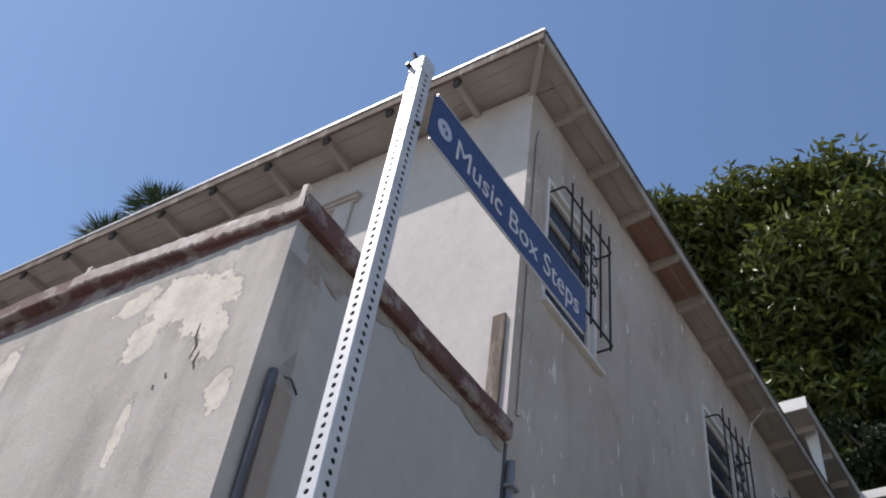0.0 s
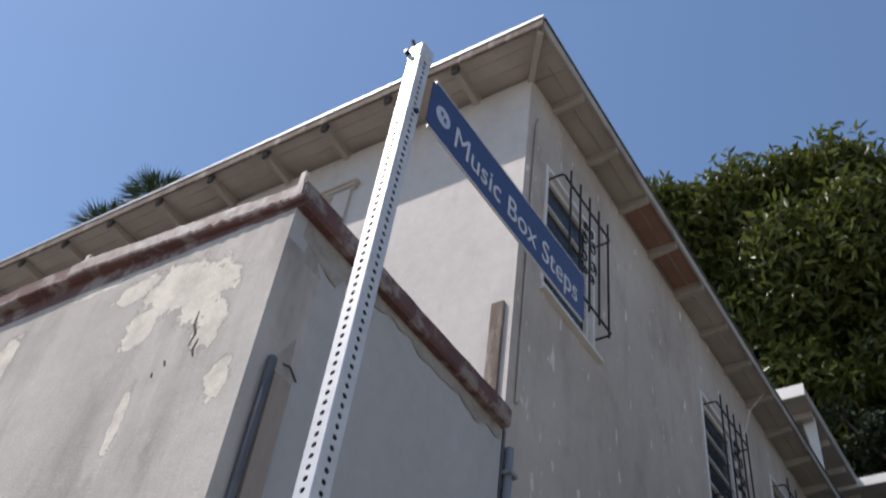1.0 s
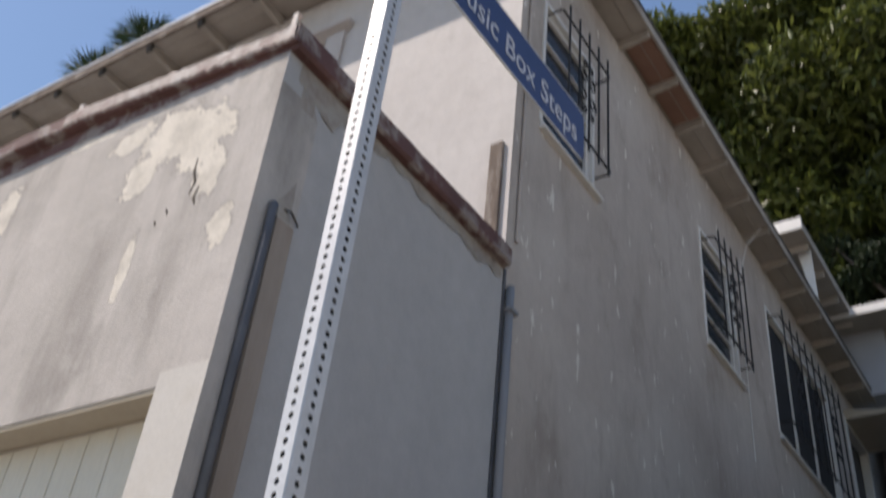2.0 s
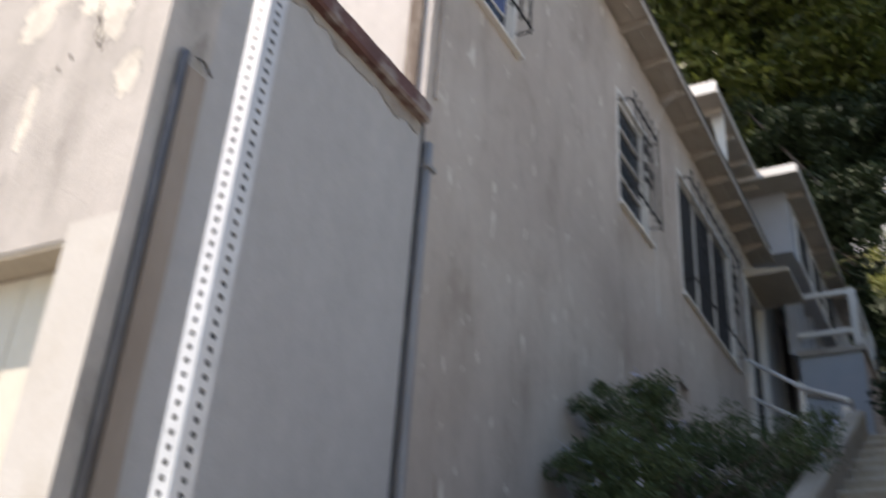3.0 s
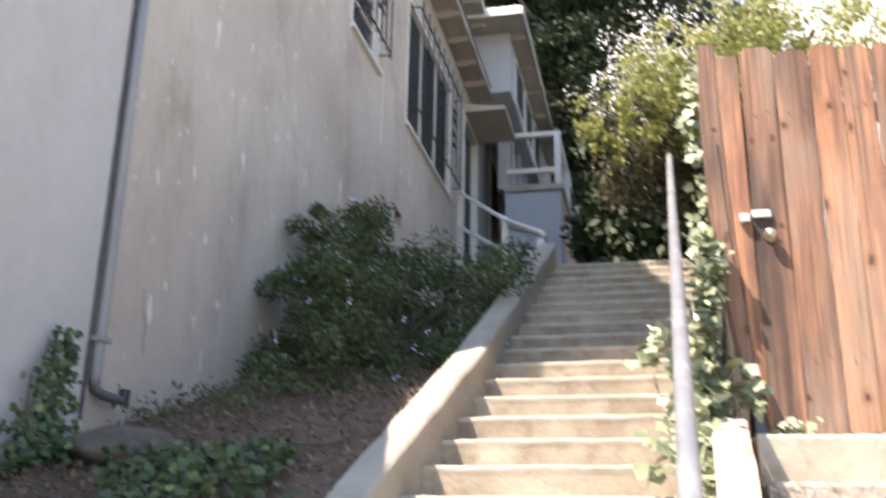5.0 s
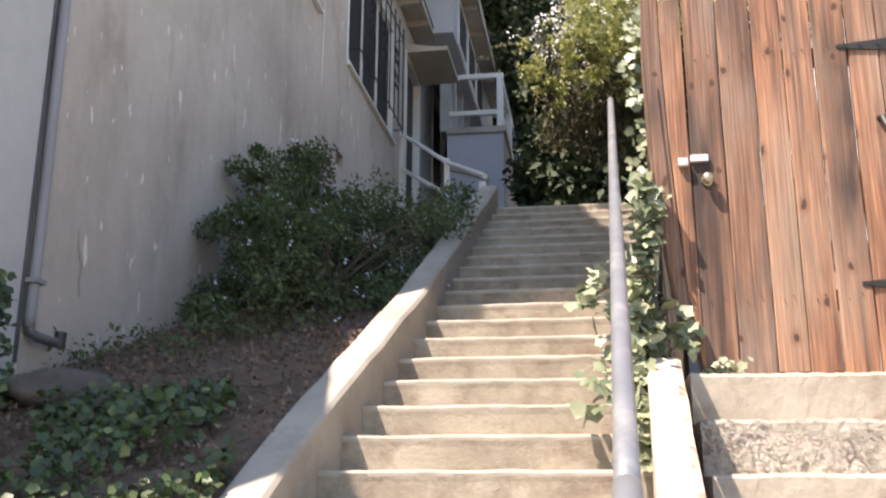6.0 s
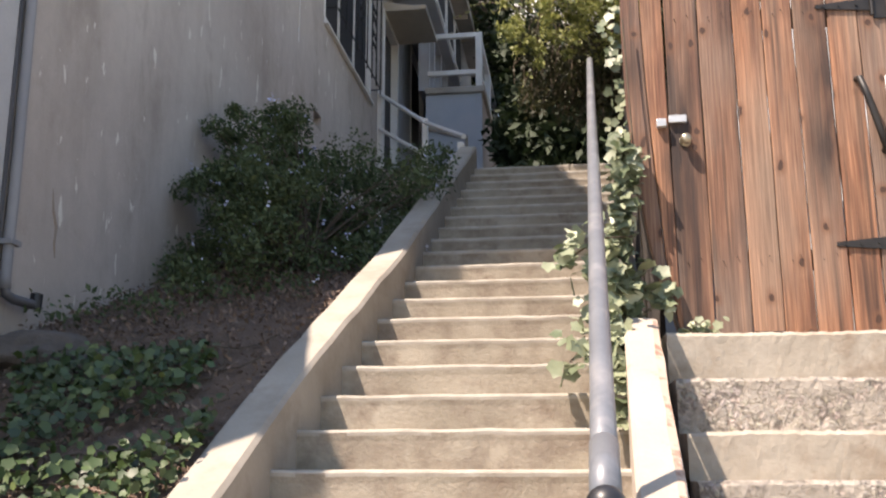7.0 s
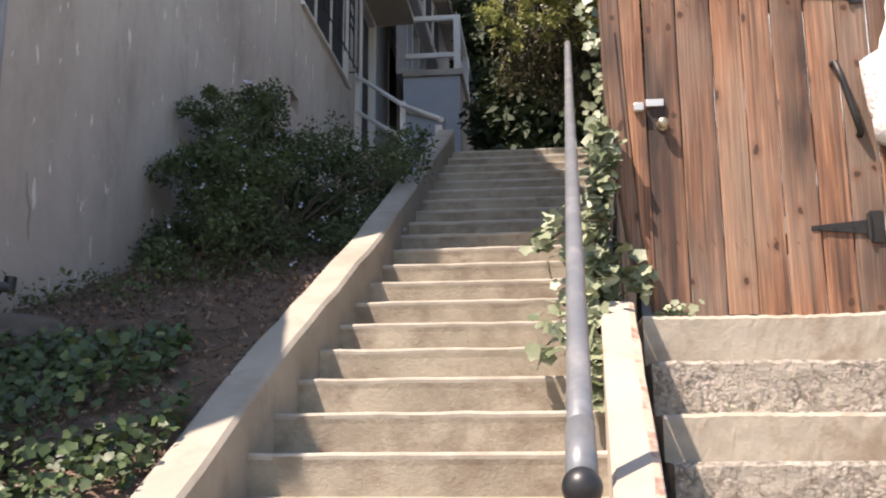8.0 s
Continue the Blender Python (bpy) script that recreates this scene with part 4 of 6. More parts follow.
def make_grille(win, bars, label):
    y0, y1, z0, z1 = win
    x = XW + 0.16
    g = thing("window_grille", label, "window grille", (XW, (y0 + y1) / 2, z0), group="window grilles")
    lo, hi = z0 + 0.13, z1 - 0.13
    a, b = y0 + 0.02, y1 + 0.06
    for z in (lo, hi):
        part("rail", piped([(XW - 0.005, a, z), (x - 0.02, a, z), (x, a + 0.02, z), (x, b - 0.02, z), (x - 0.02, b, z), (XW - 0.005, b, z)], 0.011, 6), M_IRON, g)
    for k in range(bars):
        y = a + 0.12 + (b - a - 0.2) * k / (bars - 1)
        part("bar", piped([(x + 0.012, y, lo - 0.1), (x + 0.012, y, hi + 0.16)], 0.011, 6), M_IRON, g)
    mid, c = (a + b) / 2, (z0 + z1) / 2
    centres = (mid,) if bars < 7 else (a + (b - a) * 0.2, mid, a + (b - a) * 0.8)
    for cy in centres:
        for dz, r in ((0.12, 0.075), (-0.12, 0.075), (0.28, 0.05), (-0.28, 0.05)):
            for f in (1, -1):
                part("scroll", piped(spiral(cy + f * (r + 0.01), c + dz, r, x + 0.012, 1.3, 1.0 if dz > 0 else -1.0, f), 0.008, 5), M_IRON, g)


make_grille(WINDOWS[0], 5, "black wrought iron window grille with scrolls")
make_grille(WINDOWS[1], 5, "black wrought iron window grille with scrolls")
make_grille(WINDOWS[2], 9, "wide black wrought iron window grille")


def make_downspout():
    d = thing("downspout", "grey painted downspout ending in an elbow", "downspout", (XW + 0.05, 4.57, 2.3))
    x = XW + 0.035
    part("pipe", piped([(x, 4.54, 5.17), (x, 4.54, 4.0), (x, 4.55, 3.0), (x, 4.545, 2.45), (x, 4.55, 2.39)], 0.030, 12), M_DOWN, d, smooth=True)
    foot = part("foot_pipe", piped([(x, 4.548, 2.42), (x + 0.004, 4.555, 2.365), (x + 0.02, 4.60, 2.345), (x + 0.05, 4.70, 2.335), (x + 0.065, 4.76, 2.34)], 0.027, 12), M_PIPE, d, "dark drain elbow", smooth=True)
    part("spout_end", piped([(x + 0.062, 4.742, 2.315), (x + 0.064, 4.748, 2.395)], 0.033, 12), M_BLACK, foot)
    for z in (2.62, 4.96):
        part("strap", boxed(XW, x + 0.042, 4.50, 4.60, z, z + 0.03, 0.004), M_DOWN, d)
    # dark strip: the shadow line beside the pipe put into the colour
    part("seam", boxed(XW - 0.001, XW + 0.012, YH - 0.004, YH + 0.022, 2.2, 5.3), M_PIPE, d)
    whole("hanging_wire", piped([(EX - 0.1, 10.1, EZ), (-2.8, 9.9, 9.1), (XW + 0.02, 9.75, 8.5), (XW + 0.012, 9.72, 7.4), (XW + 0.012, 9.70, 6.1)], 0.006, 5), M_WHITE, "thin white cable hanging down the stucco wall", "cable")


make_downspout()


def make_awning():
    a = thing("door_awning", "cream metal awning with scalloped edge over the side door", "awning", (XW, 15.5, 8.9))
    y0, y1, x1 = 14.6, 15.95, -2.21
    bm = bmesh.new()
    cols = []
    n = 22
    for k in range(n + 1):
        y = y0 + (y1 - y0) * k / n
        w = 0.018 * (k % 2)
        cols.append([bm.verts.new(c) for c in ((XW, y, 9.04 + w), (x1, y, 8.92 + w), (x1, y, 8.89), (XW, y, 8.88))])
    for p, q in zip(cols, cols[1:]):
        for j in range(4):
            bm.faces.new((p[j], p[(j + 1) % 4], q[(j + 1) % 4], q[j]))
    bm.faces.new(cols[0])
    bm.faces.new(cols[-1][::-1])
    part("sheet", bm, M_AWNING, a)
    bm = bmesh.new()
    for k in range(8):      # scallops along the near edge
        x = XW + 0.01 + (x1 - XW - 0.01) * k / 8
        s = (x1 - XW - 0.01) / 8
        solid(bm, [(x, y0 - 0.006, 8.95), (x + s, y0 - 0.006, 8.95), (x + s * 0.85, y0 - 0.006, 8.885), (x + s * 0.5, y0 - 0.006, 8.865), (x + s * 0.15, y0 - 0.006, 8.885)], ((0, 1, 2, 3, 4),))
    part("valance", bm, M_AWNING, a)
    part("side_valance", boxed(x1 + 0.001, x1 + 0.006, y0, y1, 8.86, 8.95), M_AWNING, a)


make_awning()


def make_porch_rail():
    r = thing("porch_railing", "white wooden handrail sloping down from the side door", "railing", (-2, 12.5, 5))

    def q(rx, rz, y):
        return (rx * y, y, rz * y + EYE)
    for (p0, p1) in ((q(-0.2035, 0.4034, 14.2), q(-0.1518, 0.367, 12.2)), (q(-0.203, 0.3616, 14.2), q(-0.1518, 0.329, 12.2)), (q(-0.1518, 0.367, 12.2), q(-0.109, 0.3485, 9.9))):
        part("rail", piped([p0, p1], 0.032, 6), M_WHITE, r)
    for rx, y, z0, z1 in ((-0.2035, 14.2, 4.4, 7.3), (-0.1518, 12.2, 4.4, 6.05), (-0.112, 9.9, 4.4, 4.9)):
        part("post", boxed(rx * y - 0.035, rx * y + 0.035, y - 0.035, y + 0.035, z0, z1, 0.006), M_WHITE, r)
    whole("porch_block", boxed(XW + 0.002, -2.3, 14.4, 16.1, 4.4, 6.04, 0.02), M_PINK, "plain stucco porch block below the side door", "porch", "structure")


make_porch_rail()


def make_balcony():
    b = thing("balcony", "pale blue boarded balcony with white railing", "balcony", (-1.9, 17, 4.4))
    x1, y0, y1 = -1.43, 16.2, 20.0
    part("front_panel", boxed(XW + 0.47, x1, y0, y0 + 0.08, 4.4, 7.98), M_BLUE, b, "pale blue front boards")
    part("side_panel", boxed(x1 - 0.08, x1, y0 + 0.081, y1, 4.4, 7.98), M_PINK, b, "pinkish side wall")
    solid_batten = solid(bmesh.new(), [(XW + 0.47, y0 - 0.04, 7.31), (x1 - 0.25, y0 - 0.04, 7.10), (x1 - 0.25, y0 - 0.001, 7.10), (XW + 0.47, y0 - 0.001, 7.31), (XW + 0.47, y0 - 0.04, 7.38), (x1 - 0.25, y0 - 0.04, 7.17), (x1 - 0.25, y0 - 0.001, 7.17), (XW + 0.47, y0 - 0.001, 7.38)], HEX)
    part("batten", solid_batten, M_FASCIA, b, "sloping brown-grey batten")
    part("batten", boxed(x1 - 0.31, x1 - 0.25, y0 - 0.03, y0 - 0.001, 4.4, 7.12), M_FASCIA, b)
    part("deck", boxed(XW + 0.46, x1 + 0.06, y0 - 0.06, y1, 7.982, 8.10, 0.01), M_FASCIA, b)
    for x, y in ((x1 - 0.05, y0), (x1 - 0.05, y0 + 1.8), (x1 - 0.05, y1 - 0.1)):
        part("post", boxed(x - 0.06, x + 0.06, y, y + 0.12, 8.101, 9.1, 0.006), M_WHITE, b)
    for z in (8.36, 9.08):
        part("rail", boxed(XW + 0.5, x1 + 0.01, y0 + 0.02, y0 + 0.1, z, z + 0.09, 0.006), M_WHITE, b)
        part("rail", boxed(x1 - 0.09, x1 - 0.01, y0 + 0.13, y1, z, z + 0.09, 0.006), M_WHITE, b)


make_balcony()


def make_rear_house():
    h = thing("rear_house", "blue-white upper house section with white roof edges", "house", (-6, 18, 4))
    part("side_wall", wall_mesh("x", XW, XW - 0.25, WALL_END + 0.01, 26, 0, 11.6, (WIN4, (20.0, 21.2, 8.1, 10.4), (22.0, 23.2, 8.1, 10.4))), M_BLUEWHITE, h, "blue-white painted wall")
    part("front_wall", boxed(-10, XW - 0.25, WALL_END + 0.01, WALL_END + 0.25, 0, 11.6), M_BLUEWHITE, h)
    for wy in (WIN4, (20.0, 21.2, 8.1, 10.4), (22.0, 23.2, 8.1, 10.4)):
        w = part("window", wall_mesh("x", XW + 0.015, XW - 0.08, wy[0], wy[1], wy[2], wy[3], ((wy[0] + 0.08, wy[1] - 0.08, wy[2] + 0.08, wy[3] - 0.08),)), M_WHITE, h)
        part("pane", boxed(XW - 0.1, XW - 0.09, wy[0] + 0.05, wy[1] - 0.05, wy[2] + 0.05, wy[3] - 0.05), M_DARKOPENING, w)
    # upper roof over the middle
    bm = bmesh.new()
    solid(bm, [(-9, 12.0, 10.75), (EX, 12.0, 10.75), (EX, 15.6, 10.75), (-9, 15.6, 10.75), (-9, 12.0, 10.93), (EX, 12.0, 10.93), (EX, 15.6, 10.93), (-9, 15.6, 10.93)], HEX)
    part("middle_roof", bm, M_SOFFIT, h, "overhanging roof with pale soffit")
    part("middle_wall", boxed(-9, XW - 0.02, 12.5, 15.85, 9.66, 10.748), M_BLUEWHITE, h)
    part("white_rake", solid(bmesh.new(), [(-2.64, 12.55, 9.7), (-2.60, 12.55, 9.7), (-2.60, 12.55, 10.74), (-2.80, 12.55, 10.74), (-2.64, 12.6, 9.7), (-2.60, 12.6, 9.7), (-2.60, 12.6, 10.74), (-2.80, 12.6, 10.74)], HEX), M_WHITE, h, "bright white bracket")
    part("roof_edge", boxed(-9, EX + 0.01, 11.97, 12.0, 10.74, 10.95, 0.004), M_WHITE, h)
    for k in range(4):
        part("rafter", boxed(XW, EX - 0.04, 12.4 + k * 0.8, 12.47 + k * 0.8, 10.64, 10.748), M_SOFFIT, h)
    # roof above the balcony
    part("rear_roof", solid(bmesh.new(), [(-9, 14.6, 10.7), (-1.9, 14.6, 10.7), (-1.9, 22, 10.7), (-9, 22, 10.7), (-9, 14.6, 10.83), (-1.9, 14.6, 10.83), (-1.9, 22, 10.83), (-9, 22, 10.83)], HEX), M_SOFFIT, h, "overhanging roof with brown soffit")
    for k in range(5):
        part("rear_rafter", boxed(-2.2, -1.93, 15.3 + k * 1.1, 15.4 + k * 1.1, 10.60, 10.698), M_SOFFIT, h)
    part("rear_roof_edge", boxed(-9, -1.89, 14.57, 14.598, 10.69, 10.85, 0.004), M_WHITE, h)
    part("rear_roof_side", boxed(-1.898, -1.87, 14.6, 22, 10.66, 10.85, 0.004), M_FASCIA, h)
    part("jetty", boxed(XW + 0.002, -2.2, 15.2, 22, 9.52, 10.698), M_BLUEWHITE, h, "blue-white projecting upper wall")
    openings = ((16.38, 16.95, 8.12, 9.5), (17.08, 17.9, 8.12, 9.5), (18.05, 18.95, 8.12, 9.5), (19.1, 21.6, 8.12, 9.5))
    part("balcony_wall", wall_mesh("x", -2.4, -2.6, 16.3, 22, 8.11, 9.518, openings), M_BLUEWHITE, h)
    for o in openings:
        part("balcony_door", boxed(-2.55, -2.52, o[0], o[1], o[2], o[3]), M_DARKOPENING, h, "dark glazed balcony door")


make_rear_house()


def make_upper_windows():
    wall = [o for o in scene.objects if o.name == "jetty"][0]
    for y in (15.75, 17.1, 18.45):
        w = part("upper_window", boxed(-2.199, -2.17, y, y + 1.05, 9.56, 10.5, 0.006), M_WHITE, wall, "white framed upper window")
        part("pane", boxed(-2.169, -2.165, y + 0.07, y + 0.98, 9.63, 10.43), M_SCREEN, w)


make_upper_windows()


def skew_fronts():
    """The street fronts are not quite square to the side wall: they swing forward toward the far corner."""
    done = set()
    for root in [o for o in scene.objects if o.name.split(".")[0] in ("garage", "house", "metal_strap", "parapet_pole")]:
        for o in (root, *root.children_recursive):
            if o.type != "MESH":
                continue
            if o.name.startswith("rafter"):
                o.location.y += 0.03 * min(0.0, o.location.x - XW)
                continue
            if o.data.name in done:
                continue
            done.add(o.data.name)
            for v in o.data.vertices:
                v.co.y += 0.03 * min(0.0, v.co.x - XW)


skew_fronts()


def bulge_corner():
    """The garage's street corner stands a little out of plumb, further out below."""
    for root in [o for o in scene.objects if o.name in ("garage", "conduit_pipe")]:
        for o in root.children_recursive:
            for v in o.data.vertices:
                if v.co.x > XW - 0.36:
                    v.co.x += 0.037 * min(1.0, max(0.0, (4.9 - v.co.z) / 1.5)) * max(0.0, 1 - (v.co.y - YG) / (YH - YG))


bulge_corner()


# ---- street sign ----
def make_sign_post():
    p = thing("sign_post", "perforated galvanised square steel sign post", "sign post", (-1.155, 1.15, 0))
    w, pitch = 0.0254, 0.0254
    turn = Matrix.Rotation(radians(-2), 3, "Z")
    top = EYE + 2.45
    n = int(top / pitch)
    bm = bmesh.new()
    hole = [(0.0069 * math.cos(a), 0.0069 * math.sin(a)) for a in (math.pi / 8 + math.pi / 4 * k for k in range(8))]
    for side in range(4):
        rot = turn @ Matrix.Rotation(side * math.pi / 2, 3, "Z")

        def put(u, z, d):
            v = rot @ Vector((u, -w + d, 0))
            return bm.verts.new((v.x - 1.151, v.y + 1.1525, z))
        for k in range(n):
            z0 = k * pitch
            zc = z0 + pitch / 2
            r = w - 0.003
            if z0 < 0.9:
                bm.faces.new([put(*c, 0) for c in ((-r, z0), (r, z0), (r, z0 + pitch), (-r, z0 + pitch))])
                continue
            ring = [put(a, zc + b, 0) for a, b in hole]
            deep = [put(a, zc + b, 0.0025) for a, b in hole]
            c = [put(r, zc, 0), put(r, z0 + pitch, 0), put(0, z0 + pitch, 0), put(-r, z0 + pitch, 0), put(-r, zc, 0), put(-r, z0, 0), put(0, z0, 0), put(r, z0, 0)]
            for j in range(8):
                j2 = (j + 1) % 8
                bm.faces.new((c[j], c[j2], ring[j]) if j % 2 else (c[j], c[j2], ring[j]))
                bm.faces.new((c[j2], ring[j2], ring[j]))
                bm.faces.new((ring[j], ring[j2], deep[j2], deep[j]))
        bm.faces.new([put(*c) for c in ((w - 0.003, 0, 0), (w - 0.003, top, 0), (w, top, 0.003), (w, 0, 0.003))])
    bmesh.ops.remove_doubles(bm, verts=bm.verts, dist=0.0002)
    part("post", bm, M_GALV, p)
    # added black inner tube: the shade inside the hollow post put into its colour
    bm = bmesh.new()
    box(bm, -0.0215, 0.0215, -0.0215, 0.0215, 0, top - 0.01)
    bmesh.ops.delete(bm, geom=[f for f in bm.faces if abs(f.normal.z) > 0.9], context="FACES_ONLY")
    bmesh.ops.rotate(bm, verts=bm.verts, matrix=turn)
    bmesh.ops.translate(bm, verts=bm.verts, vec=(-1.151, 1.1525, 0))
    part("liner", bm, M_BLACK, p)
    # cap bracket and bolts
    bm = bmesh.new()
    box(bm, -0.0285, 0.0285, -0.0285, 0.0285, top - 0.055, top + 0.012, 0.006)
    bmesh.ops.rotate(bm, verts=bm.verts, matrix=turn)
    bmesh.ops.translate(bm, verts=bm.verts, vec=(-1.151, 1.1525, 0))
    part("cap_bracket", bm, M_GALV, p, "scuffed galvanised cap bracket")
    part("bolt", piped([(-1.176, 1.11, top - 0.02), (-1.176, 1.135, top - 0.02)], 0.008, 6), M_IRON, p)
    part("bolt", piped([(-1.162, 1.13, top + 0.01), (-1.168, 1.122, top + 0.04)], 0.007, 6), M_IRON, p)
    part("bolt", piped([(-1.133, 1.16, top - 0.30), (-1.118, 1.16, top - 0.30)], 0.008, 6), M_IRON, p)


make_sign_post()


def lean_post():
    """The post leans slightly out of true; its head stays where the sign hangs."""
    for o in [c for c in scene.objects if c.parent and c.parent.name == "sign_post"]:
        for v in o.data.vertices:
            d = min(0.0, v.co.z - 3.97)
            v.co.x += 0.0066 * d
            v.co.y += 0.0035 * d


lean_post()


def flat_text(words, size):
    cu = bpy.data.curves.new("lettering", "FONT")
    cu.body, cu.size, cu.extrude = words, size, 0.0008
    cu.offset = 0.0
    ob = bpy.data.objects.new("lettering", cu)
    scene.collection.objects.link(ob)
    me = bpy.data.meshes.new_from_object(ob.evaluated_get(bpy.context.evaluated_depsgraph_get()))
    bpy.data.objects.remove(ob)
    return me


def make_sign():
    x, y0, y1, z0, z1 = -1.128, 1.206, 2.176, 3.690, 3.903
    s = thing("street_sign", "blue street name sign with white lettering", "street sign", (x, y0, z0))
    bm = bmesh.new()
    box(bm, x - 0.0015, x + 0.0015, y0, y1, z0, z1)
    ed = [e for e in bm.edges if abs(e.verts[0].co.x - e.verts[1].co.x) > 0.002]
    bmesh.ops.bevel(bm, geom=ed, offset=0.014, segments=3, affect="EDGES")
    part("blade", bm, M_SIGN, s)
    for z in (z0 - 0.004, z1 - 0.001):
        part("edge_strip", boxed(x - 0.003, x + 0.003, y0 + 0.012, y1 - 0.012, z, z + 0.005), M_GALV, s, "thin metal edge strip")
    whole_line = flat_text("Music Box Steps", 0.13)
    co = np.zeros(len(whole_line.vertices) * 3)
    whole_line.vertices.foreach_get("co", co)
    lo, hi = co[0::3].min(), co[0::3].max()
    for word, before in (("Music", ""), ("Box", "Music "), ("Steps", "Music Box ")):
        me = flat_text(before + word, 0.13)
        co = np.zeros(len(me.vertices) * 3)
        me.vertices.foreach_get("co", co)
        co = co.reshape(-1, 3)
        out = np.zeros_like(co)
        out[:, 0] = x + 0.0026 + co[:, 2]
        out[:, 1] = 1.345 + (co[:, 0] - lo) / (hi - lo) * (2.122 - 1.345)
        out[:, 2] = z0 + 0.049 + co[:, 1]
        me.vertices.foreach_set("co", out.reshape(-1))
        if before:      # keep only the letters of this word
            head = flat_text(before.strip(), 0.13)
            hc = np.zeros(len(head.vertices) * 3)
            head.vertices.foreach_get("co", hc)
            edge = 1.345 + (hc[0::3].max() - lo) / (hi - lo) * (2.122 - 1.345) + 0.004
            bm = bmesh.new()
            bm.from_mesh(me)
            bmesh.ops.delete(bm, geom=[v for v in bm.verts if v.co.y < edge], context="VERTS")
            bm.to_mesh(me)
            bm.free()
        me.materials.clear()
        me.materials.append(M_SIGNTEXT)
        me.name = "word"
        tagged(attach(new("word", me), s), "white lettering")
    bm = bmesh.new()
    bmesh.ops.create_cone(bm, cap_ends=True, segments=28, radius1=0.037, radius2=0.037, depth=0.001)
    bmesh.ops.rotate(bm, verts=bm.verts, matrix=Matrix.Rotation(math.pi / 2, 3, "Y"))
    bmesh.ops.translate(bm, verts=bm.verts, vec=(x + 0.0025, 1.276, z0 + 0.103))
    seal = part("seal", bm, M_SEAL, s, "round pale seal")
    for dy, dz, h in ((-0.008, 0.008, 0.016), (0.010, -0.006, 0.02)):
        part("seal_bar", boxed(x + 0.0031, x + 0.0036, 1.276 + dy - 0.006, 1.276 + dy + 0.006, z0 + 0.103 + dz - h / 2, z0 + 0.103 + dz + h / 2), M_SIGN, seal)
    for o in s.children_recursive:      # the blade sags toward the post
        for v in o.data.vertices:
            v.co.z += 0.03 * (v.co.y - 1.70)


make_sign()


# ---- handrail, gate and white wall ----
def make_handrail():
    h = thing("handrail", "grey galvanised pipe handrail rising along the stairs", "handrail", (0.06, 1.9, 0.2))

    def at(y):
        return (0.031 * y, y, 0.565 * y - 1.078 + EYE)
    part("pipe", piped([at(1.8 + 0.31 * k) for k in range(21)], 0.0275, 16), M_RAIL, h, smooth=True)
    part("sleeve", piped([at(1.79), at(1.96)], 0.030, 16), M_RAIL, h, smooth=True)
    bm = bmesh.new()
    bmesh.ops.create_uvsphere(bm, u_segments=20, v_segments=14, radius=0.037)
    bmesh.ops.translate(bm, verts=bm.verts, vec=Vector(at(1.77)))
    part("end_cap", bm, M_BLACK, h, "black rubber ball end cap", smooth=True)
    for y in (2.863, 5.2, 7.9):
        x, _, z = at(y)
        g = nose_line(y) - 0.1 if y < 9.6 else 4.45
        part("post", piped([(x, y, g), (x, y, z - 0.02)], 0.024, 10), M_RAIL, h, smooth=True)


make_handrail()
GATE_Y = 4.45
GATE_EDGES = (0.502, 0.662, 0.826, 0.966, 1.104, 1.262, 1.405, 1.548)


def plank(x0, x1, z0, z1, y, thick, rng, ear=0.0):
    """One board with a slightly wavering edge, rounded arrises and a clipped or rounded top."""
    bm = bmesh.new()
    cols = []
    n = 9
    for k in range(n + 1):
        z = z0 + (z1 - z0) * k / n
        a, b = x0 + rng.uniform(-0.0025, 0.0025), x1 + rng.uniform(-0.0025, 0.0025)
        if k == n and ear:
            a, b = a + ear, b - ear
        cols.append([bm.verts.new(c) for c in ((a, y + thick, z), (a, y + 0.004, z), (a + 0.004, y, z), (b - 0.004, y, z), (b, y + 0.004, z), (b, y + thick, z))])
    for a, b in zip(cols, cols[1:]):
        for j in range(6):
            bm.faces.new((a[j], a[(j + 1) % 6], b[(j + 1) % 6], b[j]))
    bm.faces.new(cols[0])
    bm.faces.new(cols[-1][::-1])
    return bm


def bowed_plank(hts, left, right, z0, z1, y, thick):
    """A board whose two long edges bow along its height."""
    bm = bmesh.new()
    cols = []
    for k in range(21):
        z = z0 + (z1 - z0) * k / 20
        a, b = float(np.interp(z, hts, left)) + 0.0015, float(np.interp(z, hts, right)) - 0.0015
        cols.append([bm.verts.new(c) for c in ((a, y + thick, z), (a, y + 0.004, z), (a + 0.004, y, z), (b - 0.004, y, z), (b, y + 0.004, z), (b, y + thick, z))])
    for a, b in zip(cols, cols[1:]):
        for j in range(6):
            bm.faces.new((a[j], a[(j + 1) % 6], b[(j + 1) % 6], b[j]))
    bm.faces.new(cols[0])
    bm.faces.new(cols[-1][::-1])
    return bm


